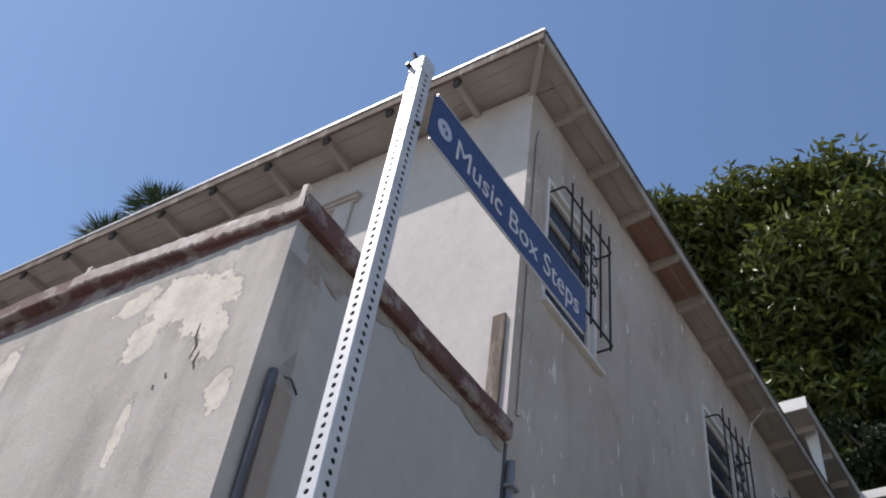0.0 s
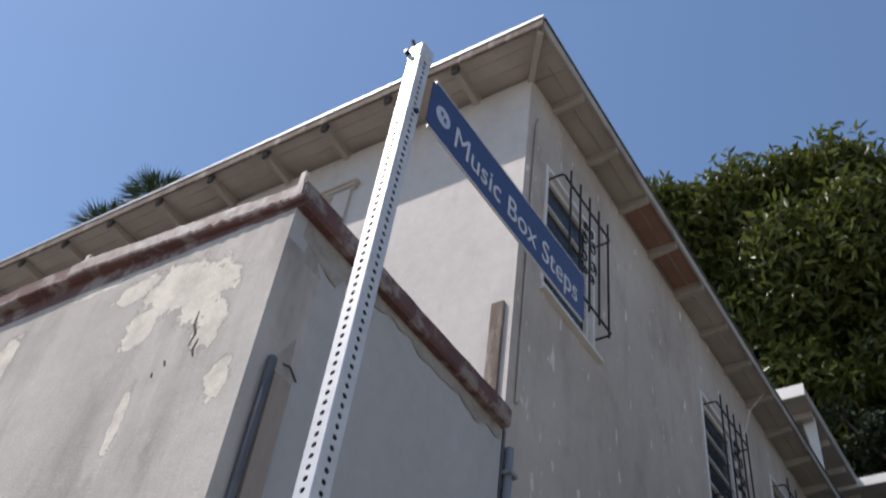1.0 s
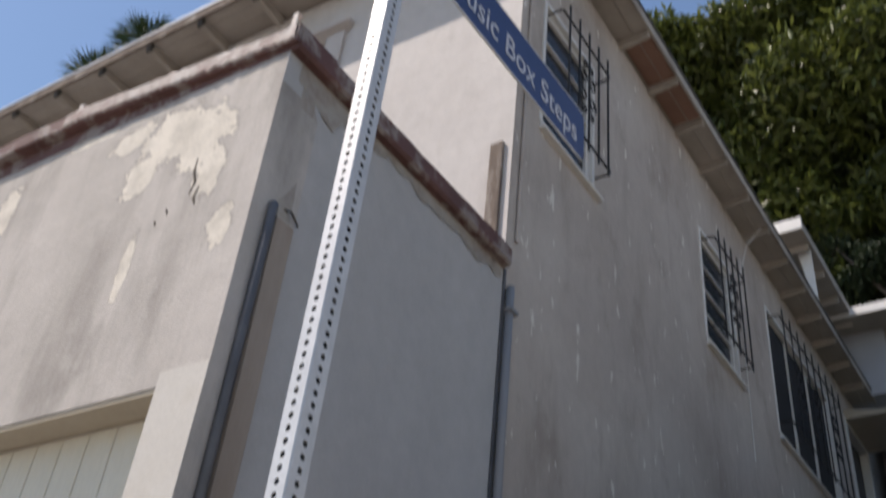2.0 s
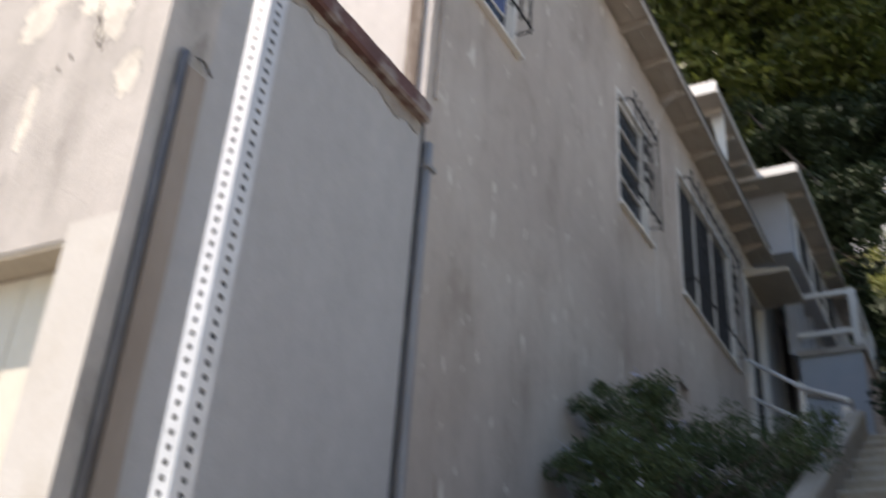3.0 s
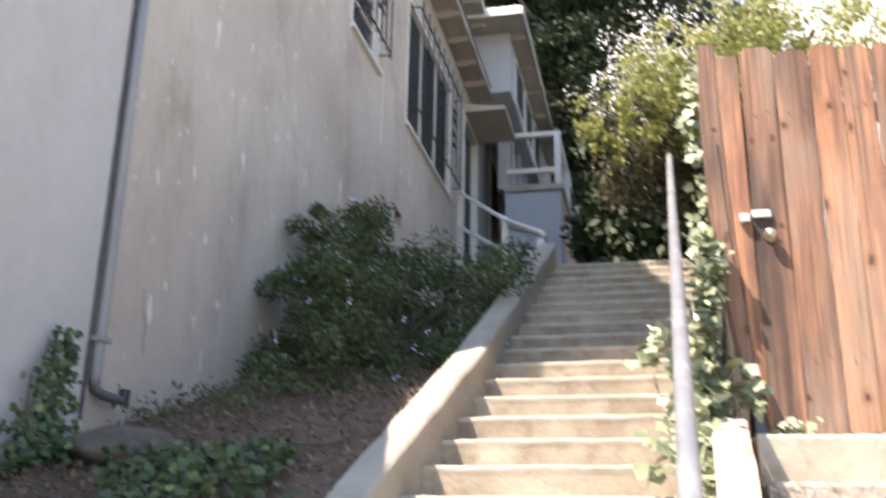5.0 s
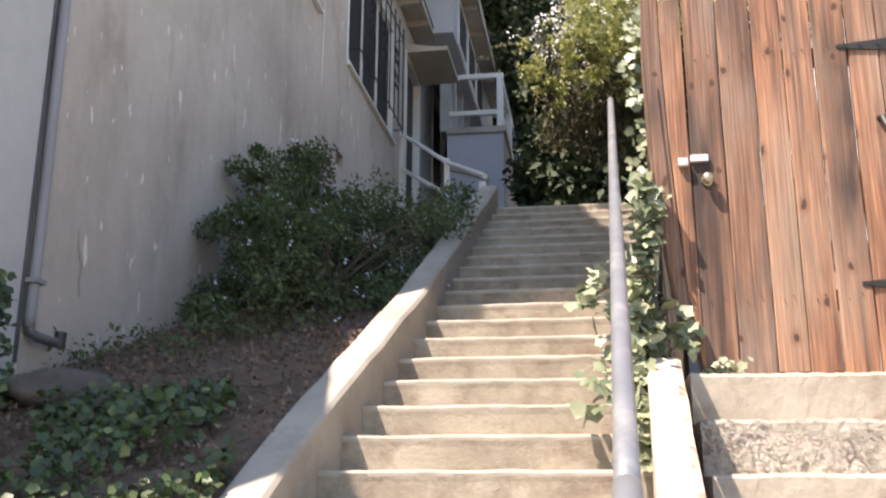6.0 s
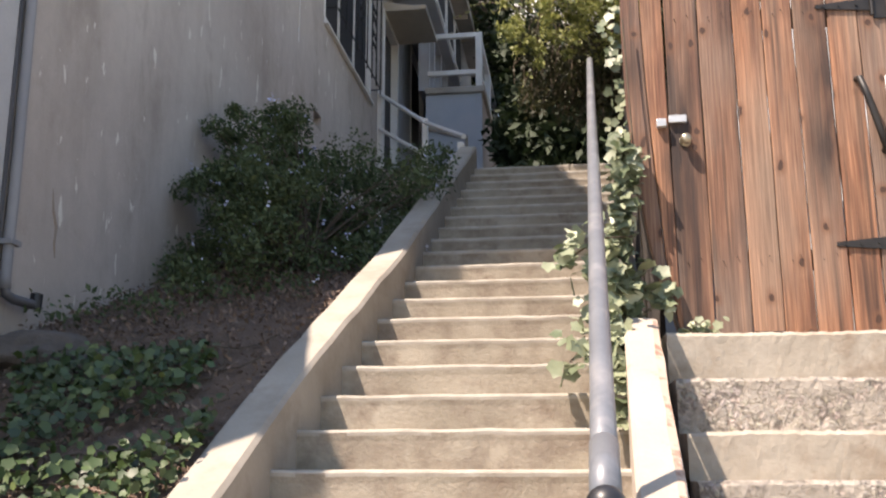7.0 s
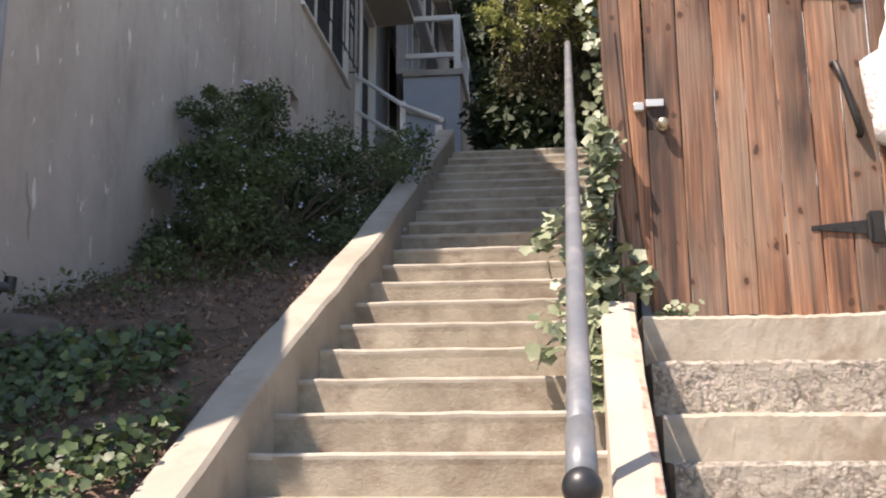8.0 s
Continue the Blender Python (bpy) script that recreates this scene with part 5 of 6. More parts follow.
def make_gate():
    g = thing("wooden_gate", "closed weathered redwood plank gate above rough steps", "gate", (1.0, GATE_Y, 2.06))
    rng = random.Random(12)
    zb = EYE + 0.555
    for k, (a, b) in enumerate(zip(GATE_EDGES, GATE_EDGES[1:])):
        top = EYE + 2.47 - 0.012 * k + rng.uniform(-0.02, 0.02)
        gap = 0.004 if k in (4, 5) else 0.0018
        bm = plank(a + gap, b - gap, zb + rng.uniform(0, 0.012), top - 0.035, GATE_Y + rng.uniform(-0.004, 0.004), 0.022, rng)
        vs = [v for v in bm.verts if v.co.z > top - 0.04]
        geo = bmesh.ops.extrude_face_region(bm, geom=[f for f in bm.faces if all(v in vs for v in f.verts)])
        mid = (a + b) / 2
        for v in geo["geom"]:
            if isinstance(v, bmesh.types.BMVert):
                v.co.z = top
                v.co.x = mid + (v.co.x - mid) * 0.66
        part("board", bm, M_GATE, g)
    for z in (EYE + 0.85, EYE + 2.05):
        part("cross_rail", boxed(0.52, 1.54, GATE_Y + 0.03, GATE_Y + 0.07, z, z + 0.09), M_GATE, g)
    # latch, knob, hinges, pull
    l = part("latch", boxed(0.498, 0.582, GATE_Y - 0.02, GATE_Y - 0.001, EYE + 1.568, EYE + 1.604, 0.003), M_HARD, g, "zinc latch")
    part("keeper", boxed(0.44, 0.486, GATE_Y - 0.035, GATE_Y - 0.001, EYE + 1.545, EYE + 1.585, 0.004), M_HARD, l)
    bm = bmesh.new()
    bmesh.ops.create_uvsphere(bm, u_segments=18, v_segments=12, radius=0.027)
    bmesh.ops.scale(bm, verts=bm.verts, vec=(1, 0.85, 1))
    bmesh.ops.translate(bm, verts=bm.verts, vec=(0.571, GATE_Y - 0.038, EYE + 1.478))
    tube(bm, [(0.571, GATE_Y - 0.03, EYE + 1.478), (0.571, GATE_Y - 0.001, EYE + 1.478)], 0.013, 12)
    tube(bm, [(0.571, GATE_Y - 0.008, EYE + 1.478), (0.571, GATE_Y - 0.001, EYE + 1.478)], 0.028, 16)
    part("knob", bm, M_KNOB, g, "tarnished round knob", smooth=True)
    for z in (EYE + 0.955, EYE + 2.12):
        bm = bmesh.new()
        y = GATE_Y - 0.008
        solid(bm, [(1.215, y, z - 0.008), (1.462, y, z - 0.032), (1.462, y, z + 0.032), (1.215, y, z + 0.010), (1.215, GATE_Y - 0.001, z - 0.010), (1.462, GATE_Y - 0.001, z - 0.032), (1.462, GATE_Y - 0.001, z + 0.032), (1.215, GATE_Y - 0.001, z + 0.010)], HEX)
        h = part("hinge", bm, M_IRON, g, "black tapered strap hinge")
        part("hinge_plate", boxed(1.474, 1.535, y, GATE_Y - 0.0005, z - 0.075, z + 0.075, 0.003), M_IRON, h)
        part("hinge_pin", piped([(1.468, y - 0.006, z - 0.06), (1.468, y - 0.006, z + 0.06)], 0.009, 8), M_IRON, h)
        for x in (1.25, 1.32, 1.40):
            part("bolt", piped([(x, y - 0.006, z), (x, y + 0.002, z)], 0.007, 6), M_IRON, h)
    part("pull_handle", piped([(1.372, GATE_Y - 0.002, EYE + 1.745), (1.375, GATE_Y - 0.035, EYE + 1.74), (1.40, GATE_Y - 0.045, EYE + 1.65), (1.44, GATE_Y - 0.045, EYE + 1.48), (1.462, GATE_Y - 0.035, EYE + 1.40), (1.465, GATE_Y - 0.002, EYE + 1.39)], 0.016, 10), M_IRON, g, "black iron pull handle", smooth=True)
    nails = bmesh.new()
    for a, b in zip(GATE_EDGES, GATE_EDGES[1:]):
        for z in (0.89, 2.1):
            tube(nails, [(a + 0.05, GATE_Y - 0.0055, EYE + z), (a + 0.05, GATE_Y, EYE + z)], 0.0028, 6)
            tube(nails, [(b - 0.05, GATE_Y - 0.006, EYE + z + 0.02), (b - 0.05, GATE_Y, EYE + z + 0.02)], 0.0028, 6)
    tagged(part("nail_heads", nails, M_IRON, g), kind="stuff")

    f = thing("gate_post", "grey weathered redwood gate post boards", "gate post", (0.4, GATE_Y, 2.0))
    hts, left = (1.8, 2.125, 2.43, 2.79, 3.21, 3.65, 4.1), (0.56, 0.482, 0.395, 0.338, 0.303, 0.294, 0.312)
    seam, right = (0.57, 0.492, 0.452, 0.43, 0.405, 0.39, 0.388), (0.575, 0.5145, 0.508, 0.503, 0.497, 0.494, 0.494)
    part("board", bowed_plank(hts, left, seam, 1.98, 4.03, GATE_Y + 0.006, 0.05), M_GATE, f)
    part("board", bowed_plank(hts, seam, right, 1.98, 3.95, GATE_Y - 0.004, 0.024), M_GATE, f)
    r = thing("fence_panel", "weathered redwood fence panel beside the gate", "fence", (1.8, GATE_Y, 2.0))
    for k in range(4):
        part("board", plank(1.556 + 0.145 * k, 1.696 + 0.145 * k, EYE + 0.55, EYE + 2.42, GATE_Y + 0.004, 0.022, rng), M_GATE, r)
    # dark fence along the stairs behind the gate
    d = thing("stair_fence", "old board fence along the upper stairs, coloured dark for shade", "fence", (0.6, 7, 3))
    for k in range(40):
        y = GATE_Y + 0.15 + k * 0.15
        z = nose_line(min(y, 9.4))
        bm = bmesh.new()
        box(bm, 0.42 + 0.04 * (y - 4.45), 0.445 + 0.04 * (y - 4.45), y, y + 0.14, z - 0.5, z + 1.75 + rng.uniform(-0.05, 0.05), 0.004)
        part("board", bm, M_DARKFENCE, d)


make_gate()


def make_white_wall():
    bm = bmesh.new()
    cols = []
    n = 40
    for k in range(n + 1):
        z = EYE + 0.3 + 2.1 * k / n
        e = 1.575 + 0.05 * noise.noise((z * 2.3, 0, 7)) + 0.02 * noise.noise((z * 8, 1, 3)) - (0.09 if 1.3 < z - EYE < 1.75 else 0) + 0.12 * max(0, z - EYE - 1.75)
        cols.append([bm.verts.new(c) for c in ((e + 0.03, 4.44, z), (e, 4.36, z), (e + 0.02, 4.28, z), (e + 0.3, 4.22, z), (4.0, 4.2, z), (4.0, 4.44, z))])
    for a, b in zip(cols, cols[1:]):
        for j in range(6):
            bm.faces.new((a[j], a[(j + 1) % 6], b[(j + 1) % 6], b[j]))
    bm.faces.new(cols[0])
    bm.faces.new(cols[-1][::-1])
    whole("white_stucco_wall", bm, M_STUCWHITE, "lumpy bright white stucco wall beside the gate", "wall", "structure", smooth=True)
    h = thing("white_house", "bright white stucco house uphill behind the gate", "house", (6, 14, 5))
    part("wall", wall_mesh("y", 12.5, 12.8, 2.05, 9, 4, 12.5, ((4.2, 5.4, 8, 10),)), M_STUCWHITE, h)
    part("side_wall", boxed(2.05, 2.3, 12.81, 15.0, 4, 12.5), M_DARKFENCE, h, "dark brown boarded side wall")
    part("roof", boxed(1.97, 9.2, 12.3, 15.1, 12.502, 12.7), M_ROOF, h)
    part("window", boxed(4.2, 5.4, 12.6, 12.66, 8, 10), M_GLASS, h)


make_white_wall()


# ---- planting ----
def plant(name, label, category, at):
    return thing(name, label, category, at)


def stems(bm, base, tips, r=0.012):
    rng = random.Random(len(tips))
    for t in tips:
        b, t = Vector(base) + Vector((rng.uniform(-0.15, 0.15), rng.uniform(-0.2, 0.2), 0)), Vector(t)
        m = (b + t) / 2 + Vector((rng.uniform(-0.1, 0.1), rng.uniform(-0.1, 0.1), 0.12))
        tube(bm, [b, m, t], [r, r * 0.7, r * 0.3], 5)


def make_shrub():
    s = plant("plumbago_shrub", "leafy green shrub with small pale blue flowers on the bank", "shrub", (-2.0, 7.2, 2.6))
    rng = np.random.default_rng(11)
    cs, rs = [], []
    while len(cs) < 150:
        x, y = rng.uniform(-2.85, -1.05), rng.uniform(5.75, 9.3)
        u = ((x + 2.0) / 0.95) ** 2 + ((y - 7.4) / 1.75) ** 2
        if u > 1 or (y < 6.6 and x > -1.75):
            continue
        g = bank_z(x, y) if x < stair_left(y) - 0.2 else nose_line(y) + 0.25
        hmax = (1.02 + 0.22 * noise.noise((x * 2.2, y * 1.7, 3))) * (1 - u) ** 0.4 * (1.0 + 0.15 * max(0.0, min(1.0, (-1.7 - x) / 0.9)))
        cs.append((x, y, g + rng.uniform(0.02, max(0.1, hmax))))
        rs.append(rng.uniform(0.13, 0.26))
    for k in range(60):      # tall loose shoots against the wall
        y = rng.uniform(6.5, 8.9)
        lift = 0.55 + 0.85 * math.exp(-((y - 7.6) / 0.7) ** 2) * rng.random() ** 0.8 + 0.25 * rng.random()
        cs.append((rng.uniform(-2.82, -2.2), y, bank_z(-2.6, y) + lift))
        rs.append(rng.uniform(0.08, 0.2))
    per = 190
    pts = clumps(cs, rs, per, rng, hollow=0.25)
    scatter("leaves", LEAF, LEAF_F, pts, random_turns(len(pts), 0.5, rng=rng), rng.uniform(0.026, 0.054, len(pts)), M_LEAF_SHRUB, s)
    sel = pts[rng.choice(len(pts), 150, replace=False)] + rng.normal(size=(150, 3)) * 0.015 + np.array([0.05, -0.09, 0.05])
    fl = np.repeat(sel, 4, axis=0) + rng.normal(size=(600, 3)) * 0.02
    scatter("blossom_spray", BLOOM, BLOOM_F, fl, random_turns(len(fl), 0.3, (0.2, -0.8, 0.2), rng), rng.uniform(0.02, 0.034, len(fl)), M_FLOWER, s)
    bm = bmesh.new()
    stems(bm, (-2.1, 7.2, bank_z(-2.1, 7.2) - 0.05), [c for c in cs[::2]])
    tagged(part("stem_tangle", bm, M_STEM, s), kind="stuff")


make_shrub()


def ivy_patch(name, label, pts, normals_toward, size, at, seed, stem_path=None, leaf=M_LEAF_IVY):
    rng = np.random.default_rng(seed)
    s = plant(name, label, "ivy", at)
    scatter("leaves", IVY, IVY_F, pts, random_turns(len(pts), 0.35, normals_toward, rng), rng.uniform(size * 0.5, size, len(pts)), leaf, s)
    if stem_path:
        bm = bmesh.new()
        for p in stem_path:
            tube(bm, p, 0.0045, 5)
        tagged(part("stem_tangle", bm, M_STEM, s), kind="stuff")
    return s


def make_ivy():
    rng = np.random.default_rng(21)
    # ground ivy on the lower bank
    pts = []
    while len(pts) < 3600:
        x, y = rng.uniform(-2.85, -1.3), rng.uniform(1.9, 5.3)
        if x > stair_left(y) - 0.2 or noise.noise((x * 1.4, y * 1.4, 5)) < (y - 3.45) * 0.6 - 0.2:
            continue
        pts.append((x, y, bank_z(x, y) + 0.03 + 0.13 * rng.random() * max(0.2, 1 - max(0, y - 4.0))))
    runners = []
    for k in range(46):      # woody runners creeping up the bank
        x, y, turn = rng.uniform(-2.7, -1.6), rng.uniform(2.2, 4.4), rng.uniform(0.4, 2.6)
        run = []
        for j in range(7):
            if x < stair_left(y) - 0.22 and x > XW + 0.06:
                run.append((x, y, bank_z(x, y) + 0.035 + 0.02 * math.sin(j * 1.7 + k)))
            x, y, turn = x + 0.11 * math.cos(turn), y + 0.11 * math.sin(turn), turn + rng.normal() * 0.35
        if len(run) > 3:
            runners.append(run)
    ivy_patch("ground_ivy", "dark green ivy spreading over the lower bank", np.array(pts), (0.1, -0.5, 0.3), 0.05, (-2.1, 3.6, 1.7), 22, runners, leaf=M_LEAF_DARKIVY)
    # low tufts higher on the bank
    pts = []
    for cx, cy, n in ((-2.55, 5.35, 120), (-2.1, 5.6, 130), (-2.3, 5.1, 80), (-2.75, 4.95, 90)):
        p = rng.normal(size=(n, 3)) * (0.16, 0.16, 0.04)
        p += (cx, cy, bank_z(cx, cy) + 0.07)
        pts.append(p)
    p = np.concatenate(pts)
    s = plant("weed_tufts", "small green weeds on dry soil", "weeds", (-2.3, 5.3, bank_z(-2.3, 5.3)))
    scatter("leaves", LEAF, LEAF_F, p, random_turns(len(p), 0.3, rng=rng), rng.uniform(0.03, 0.06, len(p)), M_LEAF_SHRUB, s)
    # climber by the downspout
    pts = []
    for k in range(330):
        z = rng.random() ** 1.2
        pts.append((XW + 0.07 + rng.uniform(0, 0.1), 4.02 + 0.12 * z + rng.normal() * 0.13 * (1.15 - z), 1.95 + 0.64 * z))
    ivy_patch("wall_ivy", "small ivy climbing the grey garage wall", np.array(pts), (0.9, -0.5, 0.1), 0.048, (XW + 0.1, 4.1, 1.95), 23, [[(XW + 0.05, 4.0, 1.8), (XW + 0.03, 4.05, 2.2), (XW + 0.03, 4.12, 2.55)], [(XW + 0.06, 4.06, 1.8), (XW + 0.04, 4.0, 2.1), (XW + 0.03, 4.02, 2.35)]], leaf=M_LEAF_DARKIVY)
    # ivy between curb and gate, climbing the gate post
    pts = []
    for k in range(430):
        t = rng.random()
        z = EYE + 0.3 + 1.2 * t
        w = 0.12 * (1 - 0.4 * t) * (0.75 + 0.5 * math.sin(t * 17))
        pts.append((0.27 - 0.01 * t + 0.03 * math.sin(t * 9) + rng.normal() * w * 0.5, GATE_Y - 0.03 - rng.random() * 0.08, z))
    for k in range(22):
        pts.append((0.40 + rng.normal() * 0.05, GATE_Y - 0.07, EYE + 0.83 - 0.9 * abs(rng.normal() * 0.07) - (rng.random() * 0.15)))
    for cx, cz in ((0.04, 0.92), (0.0, 0.86), (0.08, 0.98), (0.05, 0.5), (0.10, 0.62), (0.02, 0.4)):
        for k in range(13):
            pts.append((cx + rng.normal() * 0.055, 4.25 + rng.normal() * 0.05, EYE + cz + rng.normal() * 0.045))
    for k in range(70):
        t = rng.random()
        pts.append((0.20 + rng.normal() * 0.02, 4.0 + 0.3 * t, EYE + 0.15 + 0.7 * t))
    runs = [[(0.36, GATE_Y - 0.05, EYE + 0.3), (0.34, GATE_Y - 0.07, EYE + 1.0), (0.30, GATE_Y - 0.05, EYE + 2.1)],
            [(0.3, GATE_Y - 0.1, EYE + 1.0), (0.15, 4.27, EYE + 0.98), (0.0, 4.25, EYE + 0.88)], [(0.3, GATE_Y - 0.1, EYE + 0.5), (0.15, 4.27, EYE + 0.6), (0.0, 4.25, EYE + 0.42)]]
    ivy_patch("gate_ivy", "variegated ivy climbing the gate post beside the stairs", np.array(pts), (-0.1, -0.7, 0.3), 0.088, (0.35, GATE_Y - 0.1, EYE + 0.3), 24, runs)
    # sprig at the gate's foot
    p = rng.normal(size=(26, 3)) * (0.05, 0.02, 0.02) + (0.6, GATE_Y - 0.08, EYE + 0.58)
    ivy_patch("sprig", "pale green sprig at the foot of the gate", p, (0, -1, 0.5), 0.05, (0.6, GATE_Y - 0.08, EYE + 0.55), 25)


make_ivy()


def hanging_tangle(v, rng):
    """Growth under the vine: hanging strands with bare stems, leaves coloured dark for shade."""
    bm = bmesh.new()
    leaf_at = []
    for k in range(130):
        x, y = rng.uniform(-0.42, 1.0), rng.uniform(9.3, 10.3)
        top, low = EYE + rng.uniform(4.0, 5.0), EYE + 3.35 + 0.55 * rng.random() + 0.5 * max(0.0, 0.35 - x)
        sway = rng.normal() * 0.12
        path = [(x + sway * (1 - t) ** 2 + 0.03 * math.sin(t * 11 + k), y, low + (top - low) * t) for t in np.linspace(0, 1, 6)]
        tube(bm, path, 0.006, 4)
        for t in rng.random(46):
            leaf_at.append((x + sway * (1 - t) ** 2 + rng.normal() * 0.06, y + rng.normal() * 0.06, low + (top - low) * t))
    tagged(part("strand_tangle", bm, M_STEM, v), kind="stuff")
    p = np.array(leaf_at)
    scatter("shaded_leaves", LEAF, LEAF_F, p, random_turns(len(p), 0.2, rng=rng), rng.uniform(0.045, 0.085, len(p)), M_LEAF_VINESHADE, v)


def make_vine():
    v = plant("flowering_vine", "sprawling yellow-green vine with white flowers over the fence", "vine", (0.75, 9.0, 3.7))
    rng = np.random.default_rng(31)
    cs, rs = [], []

    def blob(cx, cy, cz, ax, ay, az, n, r):
        for _ in range(n):
            d = rng.normal(size=3)
            d /= np.linalg.norm(d)
            k = rng.random() ** 0.4
            cs.append((cx + d[0] * ax * k, cy + d[1] * ay * k, EYE + cz + d[2] * az * k))
            rs.append(rng.uniform(*r))
    blob(0.35, 8.75, 4.45, 0.62, 0.8, 0.62, 70, (0.07, 0.2))
    blob(0.95, 8.25, 4.55, 0.85, 0.8, 0.5, 65, (0.08, 0.22))
    blob(1.75, 8.1, 4.5, 1.0, 0.8, 0.45, 60, (0.12, 0.25))
    blob(-0.25, 9.0, 4.3, 0.5, 0.5, 0.42, 24, (0.04, 0.11))
    pts = clumps(cs, rs, 72, rng, hollow=0.1)
    scatter("leaves", LEAF, LEAF_F, pts, random_turns(len(pts), 0.2, rng=rng), rng.uniform(0.035, 0.062, len(pts)), M_LEAF_VINE, v)
    hanging_tangle(v, rng)
    top = np.array([c for c in cs if c[2] > EYE + 4.45])
    top = top[(top[:, 0] < 0.9) | (rng.random(len(top)) < 0.35)]
    sel = top[rng.choice(len(top), 210)] + rng.normal(size=(210, 3)) * 0.15 + np.array([-0.05, -0.12, 0.1])
    fl = np.repeat(sel, 9, axis=0) + rng.normal(size=(210 * 9, 3)) * 0.05
    scatter("blossom_spray", BLOOM, BLOOM_F, fl, random_turns(len(fl), 0.4, (0, -0.8, 0.3), rng), rng.uniform(0.025, 0.045, len(fl)), M_FLOWER_W, v)
    bm = bmesh.new()
    lr = random.Random(5)
    tip_pts = []
    for k in range(46):      # loose shoots
        c = Vector(lr.choice(cs))
        d = Vector((lr.uniform(-0.7, 0.2), lr.uniform(-0.3, 0.2), lr.uniform(-0.5, 0.3)))
        e = c + d
        m = (c + e) / 2 + Vector((0, 0, 0.08))
        tube(bm, [c, m, e], [0.006, 0.004, 0.002], 4)
        for j in range(16):
            tip_pts.append(c.lerp(e, j / 15) + Vector((lr.uniform(-0.03, 0.03), lr.uniform(-0.03, 0.03), 0.08 * math.sin(math.pi * j / 15))))
    tagged(part("shoot_tangle", bm, M_STEM, v), kind="stuff")
    tip = np.array([tuple(p) for p in tip_pts])
    scatter("shoot_leaves", LEAF, LEAF_F, tip, random_turns(len(tip), 0.2, rng=rng), rng.uniform(0.04, 0.07, len(tip)), M_LEAF_VINE, v)
    bm = bmesh.new()
    tube(bm, [(0.75, 9.0, 3.6), (0.7, 8.9, 5.0), (0.4, 8.75, 6.0)], [0.05, 0.04, 0.02], 8)
    tube(bm, [(0.75, 9.0, 3.8), (1.1, 8.6, 5.3), (1.6, 8.2, 6.2)], [0.045, 0.035, 0.02], 8)
    part("trunk", bm, M_STEM, v)
    # dangling ivy strand along the vine's edge
    p = np.array([(0.33 - 0.02 * t + rng.normal() * 0.04, 5.3 + rng.normal() * 0.06, EYE + 1.75 + 1.1 * t + rng.normal() * 0.03) for t in rng.random(95)])
    ivy_patch("hanging_ivy", "ivy strand hanging over the fence beside the vine", p, (-0.2, -1.0, 0.2), 0.07, (0.4, 5.3, 3.3), 33)


make_vine()


def make_tree(name, label, at, trunk_r, crown, bumps, leaf_mat, count, per, leaf, seed, fill, overhang=0.0):
    """Trunk and limbs that reach into a crown of many leaf clumps; crown: centre and radii."""
    t = plant(name, label, "tree", at)
    rng = np.random.default_rng(seed)
    lr = random.Random(seed)
    (cx, cy, cz), (ax, ay, az) = crown
    cs, rs = [], []
    while len(cs) < count:
        d = rng.normal(size=3)
        d /= np.linalg.norm(d)
        if d[1] > 0.5:
            continue
        k = 0.62 + 0.42 * rng.random() + 0.14 * noise.noise((d[0] * 2.3 + seed, d[1] * 2.3, d[2] * 2.3))
        cs.append((cx + d[0] * ax * k, cy + d[1] * ay * k, cz + d[2] * az * k))
        rs.append(rng.uniform(0.45, 0.95) * leaf * 4.2)
    for b in bumps:
        for _ in range(b[4]):
            d = rng.normal(size=3)
            d /= np.linalg.norm(d)
            cs.append((b[0] + d[0] * b[3] * rng.random(), b[1] + d[1] * b[3] * rng.random(), b[2] + d[2] * b[3] * rng.random()))
            rs.append(rng.uniform(0.4, 0.8) * leaf * 4)
    if overhang:      # the top is pushed out and the underside back, so the lower crown shades itself
        foot = np.array((0.0, 0.0, EYE))
        cs = [tuple(foot + (np.array(c) - foot) * (1 - overhang * (c[2] - cz) / az)) for c in cs]
    pts = clumps(cs, rs, per, rng, hollow=0.3)
    scatter("crown", LONG_LEAF if overhang else LEAF, LEAF_F, pts, random_turns(len(pts), 0.5, rng=rng), rng.uniform(leaf * 0.6, leaf * 1.15, len(pts)), leaf_mat, t)
    d = rng.normal(size=(fill, 3))
    d /= np.linalg.norm(d, axis=1)[:, None]
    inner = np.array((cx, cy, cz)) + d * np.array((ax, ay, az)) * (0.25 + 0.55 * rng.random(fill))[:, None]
    # inner leaves take the near-black leaf, so the crown's inner shade is coloured in
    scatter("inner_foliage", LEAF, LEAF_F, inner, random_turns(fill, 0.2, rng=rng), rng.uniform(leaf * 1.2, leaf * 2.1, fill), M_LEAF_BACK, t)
    bm = bmesh.new()
    base = Vector(at)
    fork = Vector((cx, cy, cz - az * 0.55))
    tube(bm, [base, base.lerp(fork, 0.5) + Vector((0.2, 0.1, 0)), fork], [trunk_r, trunk_r * 0.8, trunk_r * 0.6], 12)
    for k in range(16):
        tip = Vector(cs[lr.randrange(len(cs))])
        mid = fork.lerp(tip, 0.5) + Vector((lr.uniform(-0.4, 0.4), lr.uniform(-0.4, 0.4), 0.5))
        tube(bm, [fork, mid, tip], [trunk_r * 0.4, trunk_r * 0.22, 0.03], 7)
    part("trunk", bm, M_BARK, t)


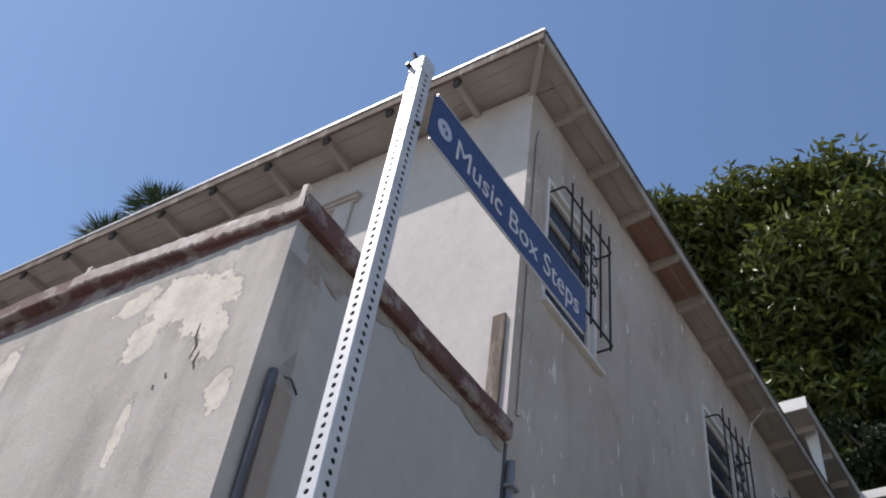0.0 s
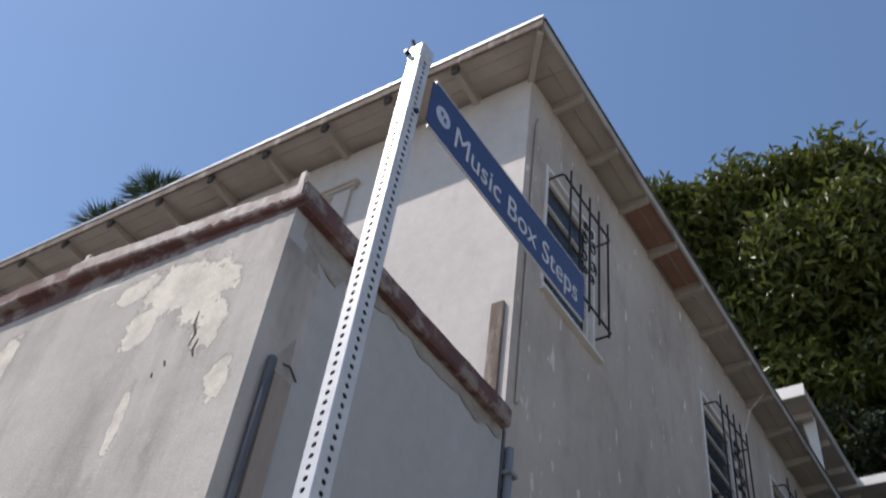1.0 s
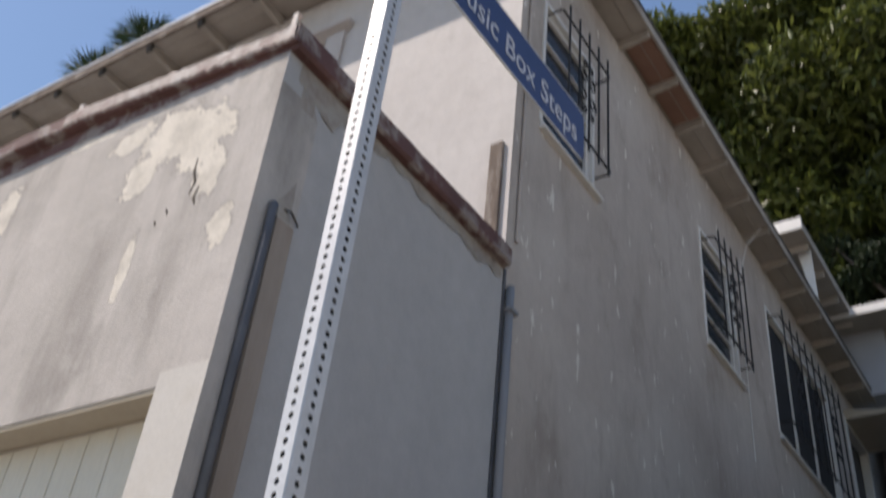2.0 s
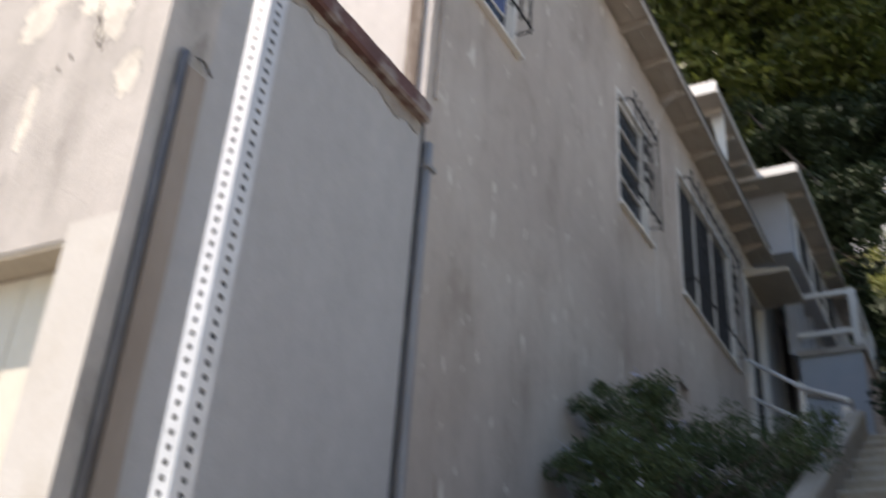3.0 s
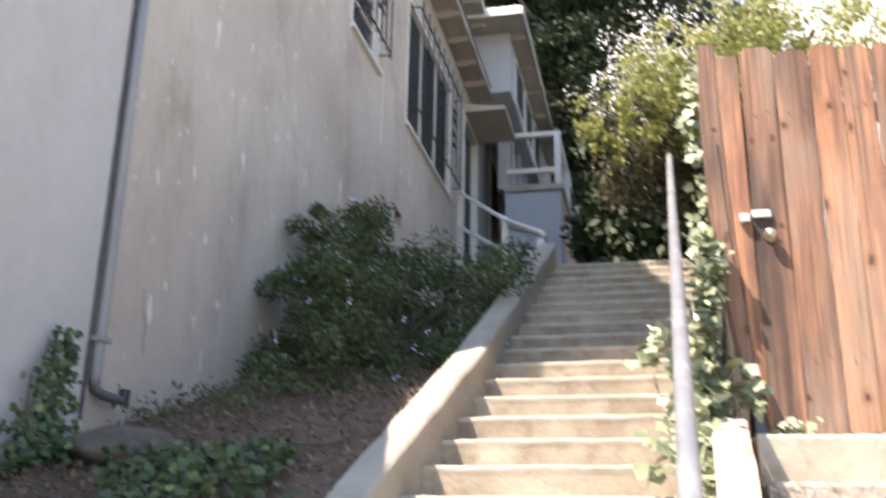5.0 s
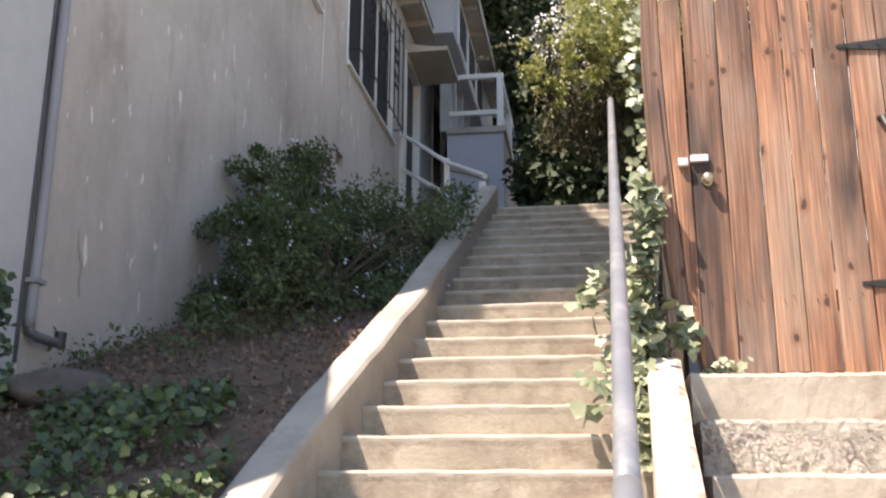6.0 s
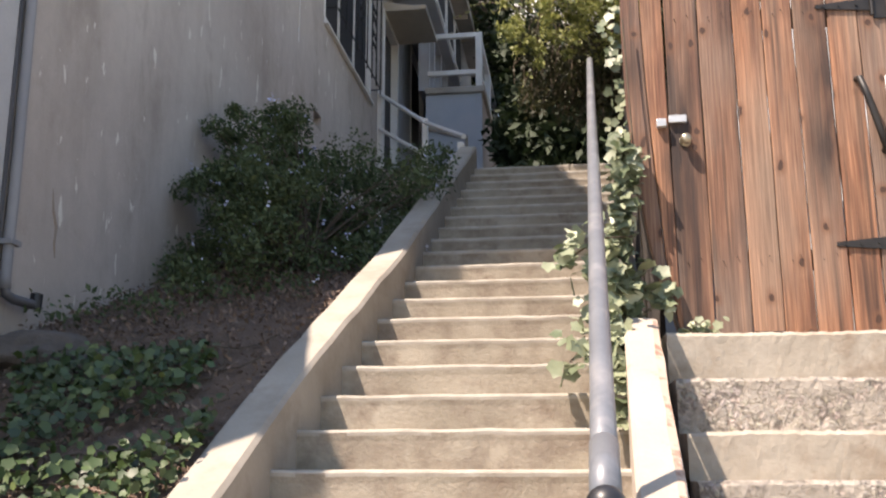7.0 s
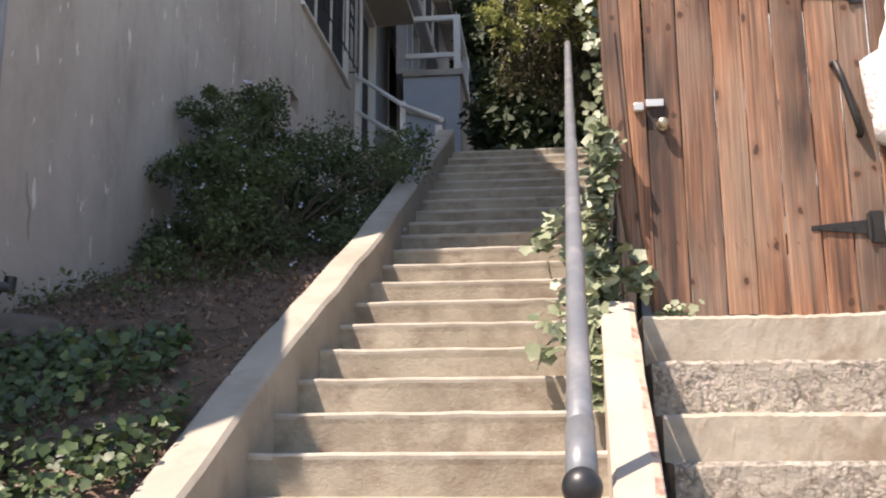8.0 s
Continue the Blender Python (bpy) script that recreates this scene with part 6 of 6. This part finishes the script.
make_tree("broadleaf_tree", "tall dense tree with glossy dark green leaves behind the house", (-2.6, 23, 5.4), 0.5, ((-3.2, 23.5, 17.6), (5.5, 4.5, 8.8)),
          ((-9.0, 22.5, 28.2, 0.9, 12), (-8.3, 22.5, 27.6, 1.0, 18), (-7.2, 22.5, 25.4, 1.2, 24), (-6.1, 22.5, 27.4, 1.1, 20), (-7.3, 22.5, 23.4, 1.4, 24), (-4.4, 22.5, 27.2, 1.0, 16), (-2.5, 22.5, 26.9, 1.0, 14), (-5.2, 22.6, 26.4, 1.3, 20), (-2.0, 22.4, 25.7, 1.4, 22), (0.0, 21, 14, 1.4, 20)), M_LEAF_TREE, 330, 260, 0.38, 41, 7000, overhang=0.16)
# shade_tree and fine_leaved_tree: shade comes from the near-black leaf colour
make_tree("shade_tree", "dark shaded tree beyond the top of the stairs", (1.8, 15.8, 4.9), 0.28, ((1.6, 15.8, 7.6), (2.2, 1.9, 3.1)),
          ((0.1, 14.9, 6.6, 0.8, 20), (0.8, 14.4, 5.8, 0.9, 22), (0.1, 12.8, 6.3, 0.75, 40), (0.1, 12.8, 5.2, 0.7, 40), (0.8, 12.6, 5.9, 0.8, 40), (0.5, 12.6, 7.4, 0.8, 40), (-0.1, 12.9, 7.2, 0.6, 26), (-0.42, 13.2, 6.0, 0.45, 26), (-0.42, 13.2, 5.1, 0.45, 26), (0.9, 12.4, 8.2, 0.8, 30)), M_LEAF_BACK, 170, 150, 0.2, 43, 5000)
make_tree("fine_leaved_tree", "fine-leaved tree behind the rear house, its shade put into dark leaves", (0.3, 20.3, 5.2), 0.3, ((0.0, 20.2, 11.6), (1.7, 1.3, 4.4)), ((-1.6, 20.0, 13.0, 1.0, 30), (-2.6, 20.0, 12.6, 1.1, 34), (-3.6, 20.0, 13.4, 1.1, 34), (-4.4, 20.2, 14.2, 1.0, 26), (-1.8, 20.0, 14.8, 1.2, 30), (0.2, 20.0, 15.4, 1.0, 26), (-3.0, 20.2, 15.2, 1.2, 26)), M_LEAF_BACK, 170, 230, 0.17, 47, 3000)
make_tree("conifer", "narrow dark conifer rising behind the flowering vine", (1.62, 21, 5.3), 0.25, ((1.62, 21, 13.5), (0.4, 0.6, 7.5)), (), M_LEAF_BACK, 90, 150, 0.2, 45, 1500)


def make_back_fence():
    f = thing("back_fence", "board fence at the head of the stairs, coloured dark for shade", "fence", (0.3, 13.62, 4.4))
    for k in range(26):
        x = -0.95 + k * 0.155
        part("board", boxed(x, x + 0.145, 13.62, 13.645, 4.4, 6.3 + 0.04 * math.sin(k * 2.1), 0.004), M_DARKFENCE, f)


make_back_fence()


def make_palm(at, top, seed, size):
    p = plant("palm_tree", "fan palm with spiky fronds beyond the roof", at=at, category="palm tree")
    rng = random.Random(seed)
    bm = bmesh.new()
    tube(bm, [at, (at[0] + 0.2, at[1], (at[2] + top[2]) / 2), top], [0.3, 0.24, 0.2], 10)
    part("trunk", bm, M_BARK, p)
    bm = bmesh.new()
    for k in range(44):
        a, e = rng.uniform(0, 2 * math.pi), rng.uniform(-0.5, 1.35)
        out = Vector((math.cos(a) * math.cos(e), math.sin(a) * math.cos(e), math.sin(e)))
        hub = Vector(top) + out * size * rng.uniform(0.35, 0.6)
        side = out.cross(Vector((0, 0, 1))).normalized()
        up = side.cross(out)
        tube(bm, [top, hub], 0.02, 4)
        for j in range(13):
            b = (j - 6) / 6 * 1.25
            d = (out * math.cos(b) + side * math.sin(b)).normalized()
            tip = hub + d * size * 0.75 + Vector((0, 0, -0.2 * size * rng.random()))
            w = side * 0.03 if abs(b) < 0.6 else up * 0.03
            m = hub.lerp(tip, 0.5)
            bm.faces.new([bm.verts.new(q) for q in (hub, m + w, tip, m - w)])
    tagged(part("frond_crown", bm, M_LEAF_PALM, p), kind="stuff")


make_palm((-24.2, 11.5, 0), (-24.2, 11.5, 24.0), 3, 1.25)
make_palm((-22.4, 11.5, 0), (-22.4, 11.5, 24.9), 6, 1.15)
make_palm((-33.0, 11.5, 0), (-33.0, 11.5, 25.2), 9, 1.5)


def make_litter():
    rng = np.random.default_rng(51)
    pts = []
    while len(pts) < 7500:
        x, y = rng.uniform(-2.88, -1.2), rng.uniform(2.0, 7.2)
        if x < stair_left(y) - 0.19:
            pts.append((x, y, bank_z(x, y) + 0.035 + 0.025 * rng.random()))
    ob = scatter("leaf_litter", LEAF, LEAF_F, np.array(pts), random_turns(len(pts), 0.5, rng=rng), rng.uniform(0.014, 0.042, len(pts)), M_LITTER)
    tagged(ob, "dry brown leaves and chips scattered over the soil", "leaf litter", kind="stuff")
    bm = bmesh.new()
    bmesh.ops.create_icosphere(bm, subdivisions=4, radius=1)
    for v in bm.verts:
        v.co *= 1 + 0.22 * noise.noise(v.co * 1.4) + 0.06 * noise.noise(v.co * 5)
        v.co = Vector((v.co.x * 0.28, v.co.y * 0.30, v.co.z * 0.13))
    bmesh.ops.translate(bm, verts=bm.verts, vec=(-2.46, 4.27, bank_z(-2.46, 4.27) + 0.01))
    whole("boulder", bm, M_STONE, "dark rounded boulder half sunk in the bank", "boulder", smooth=True)


make_litter()
